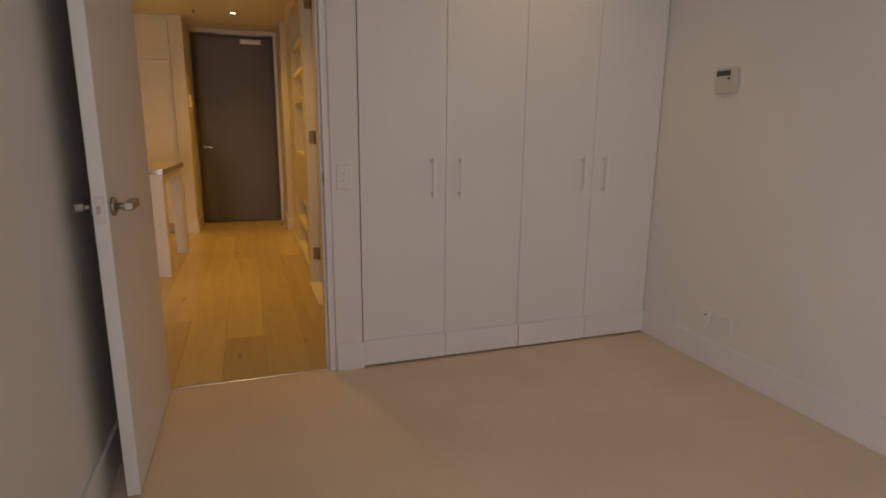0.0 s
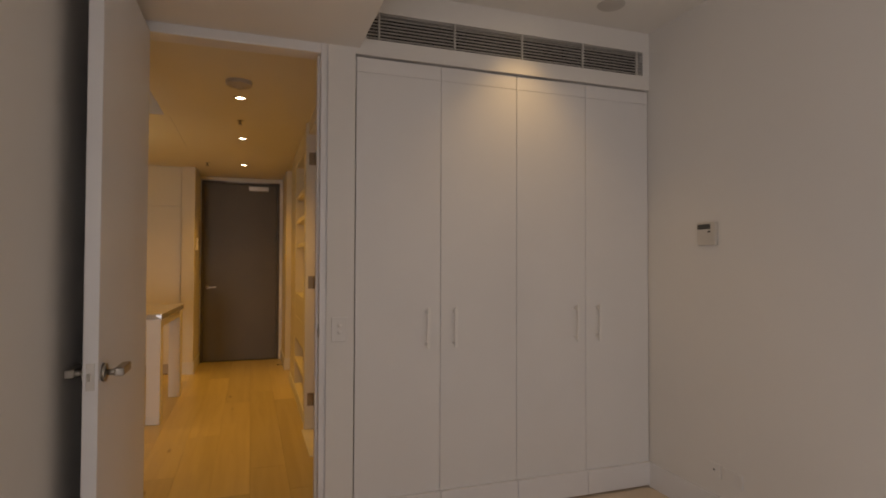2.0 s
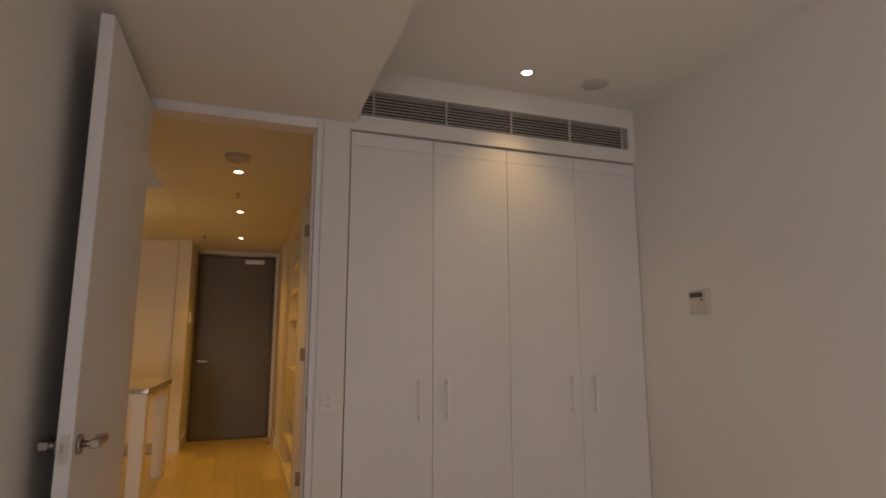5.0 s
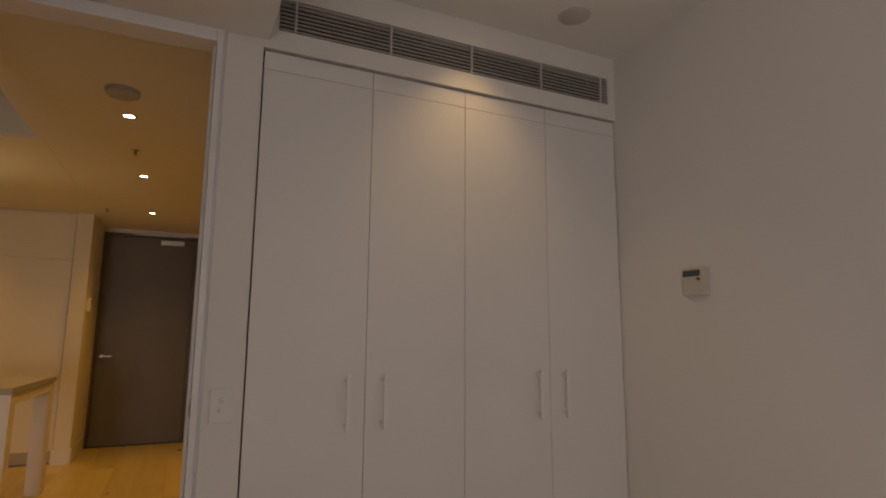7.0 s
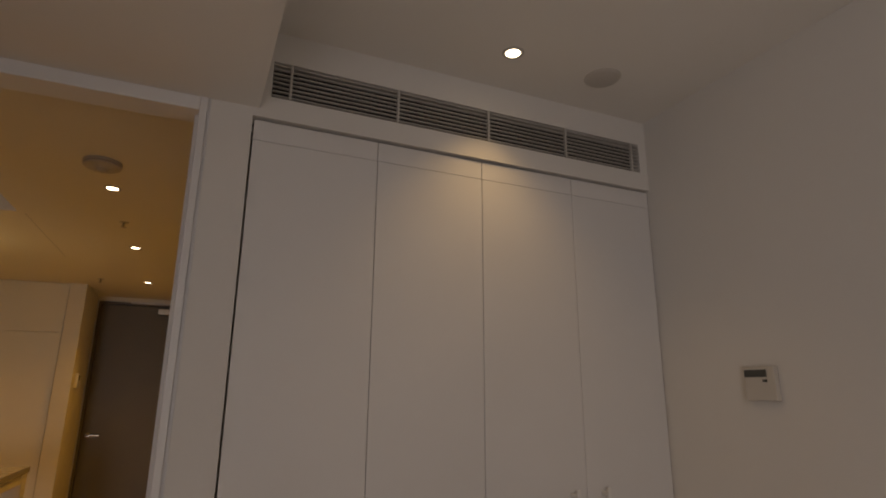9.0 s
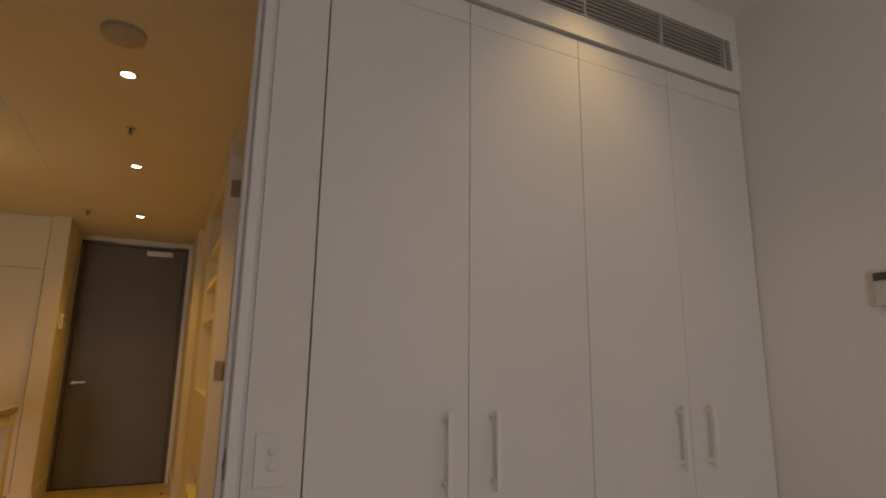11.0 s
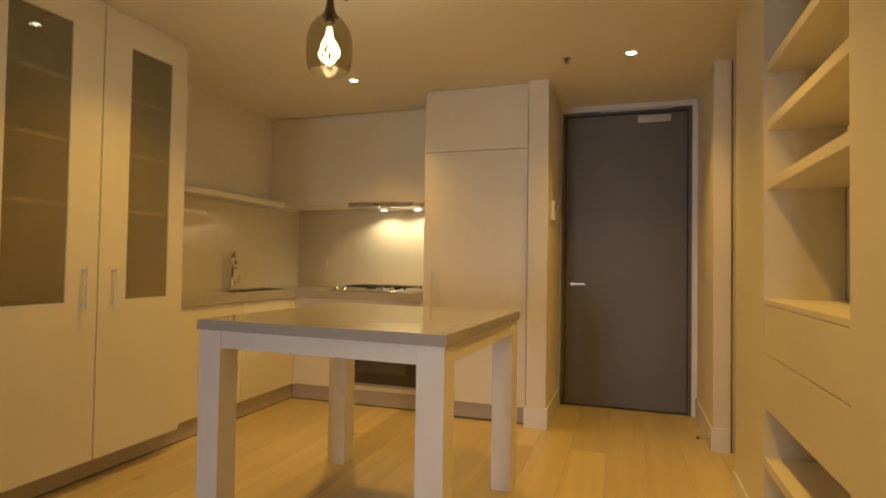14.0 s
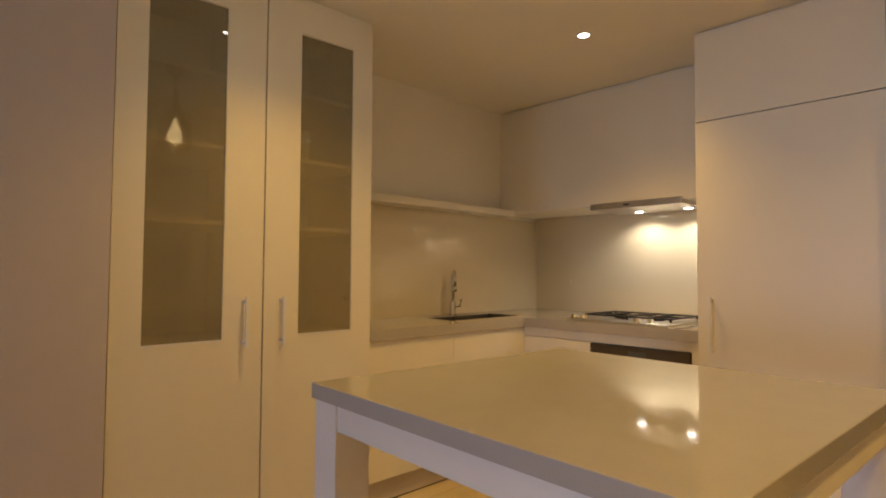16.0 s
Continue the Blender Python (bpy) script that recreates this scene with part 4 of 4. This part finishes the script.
for x in (TX0 + 0.008, TX1 - 0.008 - L):
    for y in (TY0 + 0.008, TY1 - 0.008 - L):
        part("leg", boxes((x, x + L, y, y + L, 0, 0.8548), bevel=0.003), TABLEW, table)
part("apron", boxes((TX0 + 0.008 + L, TX1 - 0.008 - L, TY0 + 0.014, TY0 + 0.04, 0.785, 0.8548), bevel=0.002), TABLEW, table)
part("apron", boxes((TX0 + 0.008 + L, TX1 - 0.008 - L, TY1 - 0.04, TY1 - 0.014, 0.785, 0.8548), bevel=0.002), TABLEW, table)
part("apron", boxes((TX0 + 0.014, TX0 + 0.04, TY0 + 0.008 + L, TY1 - 0.008 - L, 0.785, 0.8548), bevel=0.002), TABLEW, table)
part("apron", boxes((TX1 - 0.04, TX1 - 0.014, TY0 + 0.008 + L, TY1 - 0.008 - L, 0.785, 0.8548), bevel=0.002), TABLEW, table)

table.rotation_euler = (0, 0, radians(-2.5))

# ---- pendant lamp ----
px, py = PEND
pend = base("pendant_lamp", px, py, KIT_CEIL, "smoked glass bottle pendant lamp with glowing filament bulb", "pendant lamp")


def turned(name, prof, mat, parent, label="", z=0.0, seg=36):
    bm = lathe(prof, seg)
    bmesh.ops.translate(bm, vec=(px, py, z), verts=bm.verts)
    return part(name, bm, mat, parent, label)


turned("ceiling_rose", [(0, 2.355), (0.010, 2.355), (0.016, 2.362), (0.058, 2.425), (0.060, 2.4395), (0, 2.4395)], BLACK, pend, "black cone ceiling rose")
part("cord", tube([(px, py, 2.356), (px - 0.003, py, 2.31), (px - 0.004, py, 2.27), (px, py, 2.246)], 0.004, 8), BLACK, pend, "black cord")
turns = [(0.002, 2.352), (0.014, 2.350), (0.034, 2.340), (0.054, 2.318), (0.070, 2.286), (0.084, 2.254), (0.088, 2.236), (0.082, 2.226), (0.066, 2.230), (0.044, 2.246), (0.024, 2.264), (0.008, 2.282), (0.000, 2.296)]
part("cord_loop", tube([(px + u, py + 0.3 * u * (z - 2.29), z) for u, z in turns], 0.0035, 8), BLACK, pend, "slack loop of black cord")
turned("lamp_holder", [(0, 2.247), (0.011, 2.246), (0.0125, 2.205), (0.017, 2.175), (0.020, 2.145), (0.019, 2.139), (0, 2.139)], BLACK, pend, "black bulb holder")
neck_glass = turned("neck", [(0.0135, 2.248), (0.016, 2.220), (0.022, 2.192), (0.036, 2.168)], NECK, pend, "dark smoked glass neck", seg=48)
shade = turned("shade", [(0.0365, 2.1675), (0.060, 2.147), (0.081, 2.116), (0.092, 2.080), (0.0955, 2.040), (0.0950, 1.985), (0.090, 1.948), (0.080, 1.930)], SMOKE, pend, "smoked glass shade", seg=48)
shade.visible_shadow = False
bulb = turned("bulb", [(0.014, 2.138), (0.020, 2.116), (0.038, 2.078), (0.050, 2.038), (0.049, 2.003), (0.034, 1.968), (0.014, 1.955), (0, 1.953)], CLEAR, pend, "clear bulb", seg=32)
bulb.visible_shadow = False
fil = bmesh.new()
for k in range(6):
    a0 = 0.4 + k * math.pi / 3
    strand = []
    for u in np.linspace(0, 1, 11):
        out = 0.006 + 0.036 * max(0.0, math.sin(math.pi * min(1.0, u ** 1.9))) ** 1.2
        strand.append((px + out * math.cos(a0 + 1.3 * u), py + out * math.sin(a0 + 1.3 * u), 2.114 - 0.150 * u + 0.006 * (k % 2)))
    tube(strand, 0.0052, 6, bm=fil)
filo = part("filament", fil, FILAMENT, bulb, "glowing filament")
filo.visible_shadow = False

# ---- ceiling fittings of hall and kitchen ----
for sx, sy in HALL_SPOTS:
    downlight(sx, sy, KIT_CEIL)
smoke = base("smoke_detector", 0.68, 4.07, KIT_CEIL, "round white smoke detector on the hall ceiling", "smoke detector")
sb = lathe([(0, -0.046), (0.016, -0.046), (0.024, -0.042), (0.030, -0.030), (0.068, -0.027), (0.076, -0.022), (0.076, -0.012), (0.070, -0.011), (0.070, -0.007), (0.079, -0.006), (0.079, 0)], 36)
bmesh.ops.translate(sb, vec=(0.68, 4.07, KIT_CEIL - 0.0003), verts=sb.verts)
part("body", sb, BEIGE, smoke)
part("status_light", boxes((0.674, 0.680, 4.040, 4.046, KIT_CEIL - 0.0315, KIT_CEIL - 0.0288), bevel=0.0008), HANDLE, smoke, "tiny pale status light")
for sx, sy in ((0.67, 5.08), (0.285, 7.22)):
    sp = base("sprinkler_head", sx, sy, KIT_CEIL, "small brass ceiling sprinkler head", "sprinkler", "ceiling sprinklers")
    b = lathe([(0, -0.004), (0.022, -0.004), (0.028, 0)], 24)
    bmesh.ops.translate(b, vec=(sx, sy, KIT_CEIL - 0.0003), verts=b.verts)
    part("flange", b, STEEL, sp)
    b = lathe([(0, -0.034), (0.016, -0.034), (0.016, -0.031), (0.006, -0.029), (0.006, -0.004), (0, -0.004)], 16)
    bmesh.ops.translate(b, vec=(sx, sy, KIT_CEIL - 0.0003), verts=b.verts)
    part("deflector", b, STEEL, sp)

# living room window behind the walker
win2 = base("window_2", -0.9, BED_BACK - 0.06, LW[2], "low living room window with a slim white frame", "window", kind="structure")
for x0, x1, z0, z1 in ((LW[0], LW[0] + 0.05, LW[2], LW[3]), (LW[1] - 0.05, LW[1], LW[2], LW[3]), (LW[0] + 0.05, LW[1] - 0.05, LW[2], LW[2] + 0.05), (LW[0] + 0.05, LW[1] - 0.05, LW[3] - 0.05, LW[3])):
    part("frame_bar", boxes((x0, x1, BED_BACK - 0.10, BED_BACK - 0.02, z0, z1), bevel=0.002), TRIM, win2)

# ---- oak floor, board by board ----
floor = thing("floor_oak", boxes((KIT_L - 0.1, 1.70, 5.22, KIT_BACK + 0.1, -0.1, -0.016), (CAB_X - 0.05, 1.26, BED_Y + 0.045, 5.22, -0.1, -0.016), (CAB_X - 0.05, 0.10, BED_BACK, BED_Y + 0.045, -0.1, -0.016)), DARK, "pale oak floorboards running along the hall", "floor", kind="structure")
rng = random.Random(5)
plank_meshes = {}


def plank_mesh(w, length):
    key = (round(w, 3), round(length, 2))
    if key not in plank_meshes:
        bm = boxes((0, key[0] - 0.0009, 0, key[1] - 0.0016, -0.0155, 0.0))
        bmesh.ops.bevel(bm, geom=[e for e in bm.edges if all(abs(v.co.z) < 1e-6 for v in e.verts)], offset=0.0005, segments=1, affect="EDGES")
        plank_meshes[key] = mesh_of("plank", bm, OAK)
    return plank_meshes[key]


PW = 0.22
x = CAB_X - 0.22
while x < 1.28:
    w = PW
    entry = x + w > OPEN_L and x < OPEN_R
    start = 5.23 if x < CAB_X - 0.01 else (HALL_Y - 0.16 if x + w > 0.10 else BED_BACK + 0.01)
    if x + w > 0.10:
        start = BED_Y + 0.046 if entry else HALL_Y - 0.1
    stop_y = 8.42 if x + w > 0.13 else 7.9
    y = start
    first = rng.choice((0.6, 1.0, 1.4, 1.8))
    while y < stop_y - 0.05:
        length = min(first if y == start else 2.2, stop_y - y)
        ob = new("plank", plank_mesh(w, length))
        ob.location = (x, y, 0)
        ob.parent = floor
        y += length
    x += PW
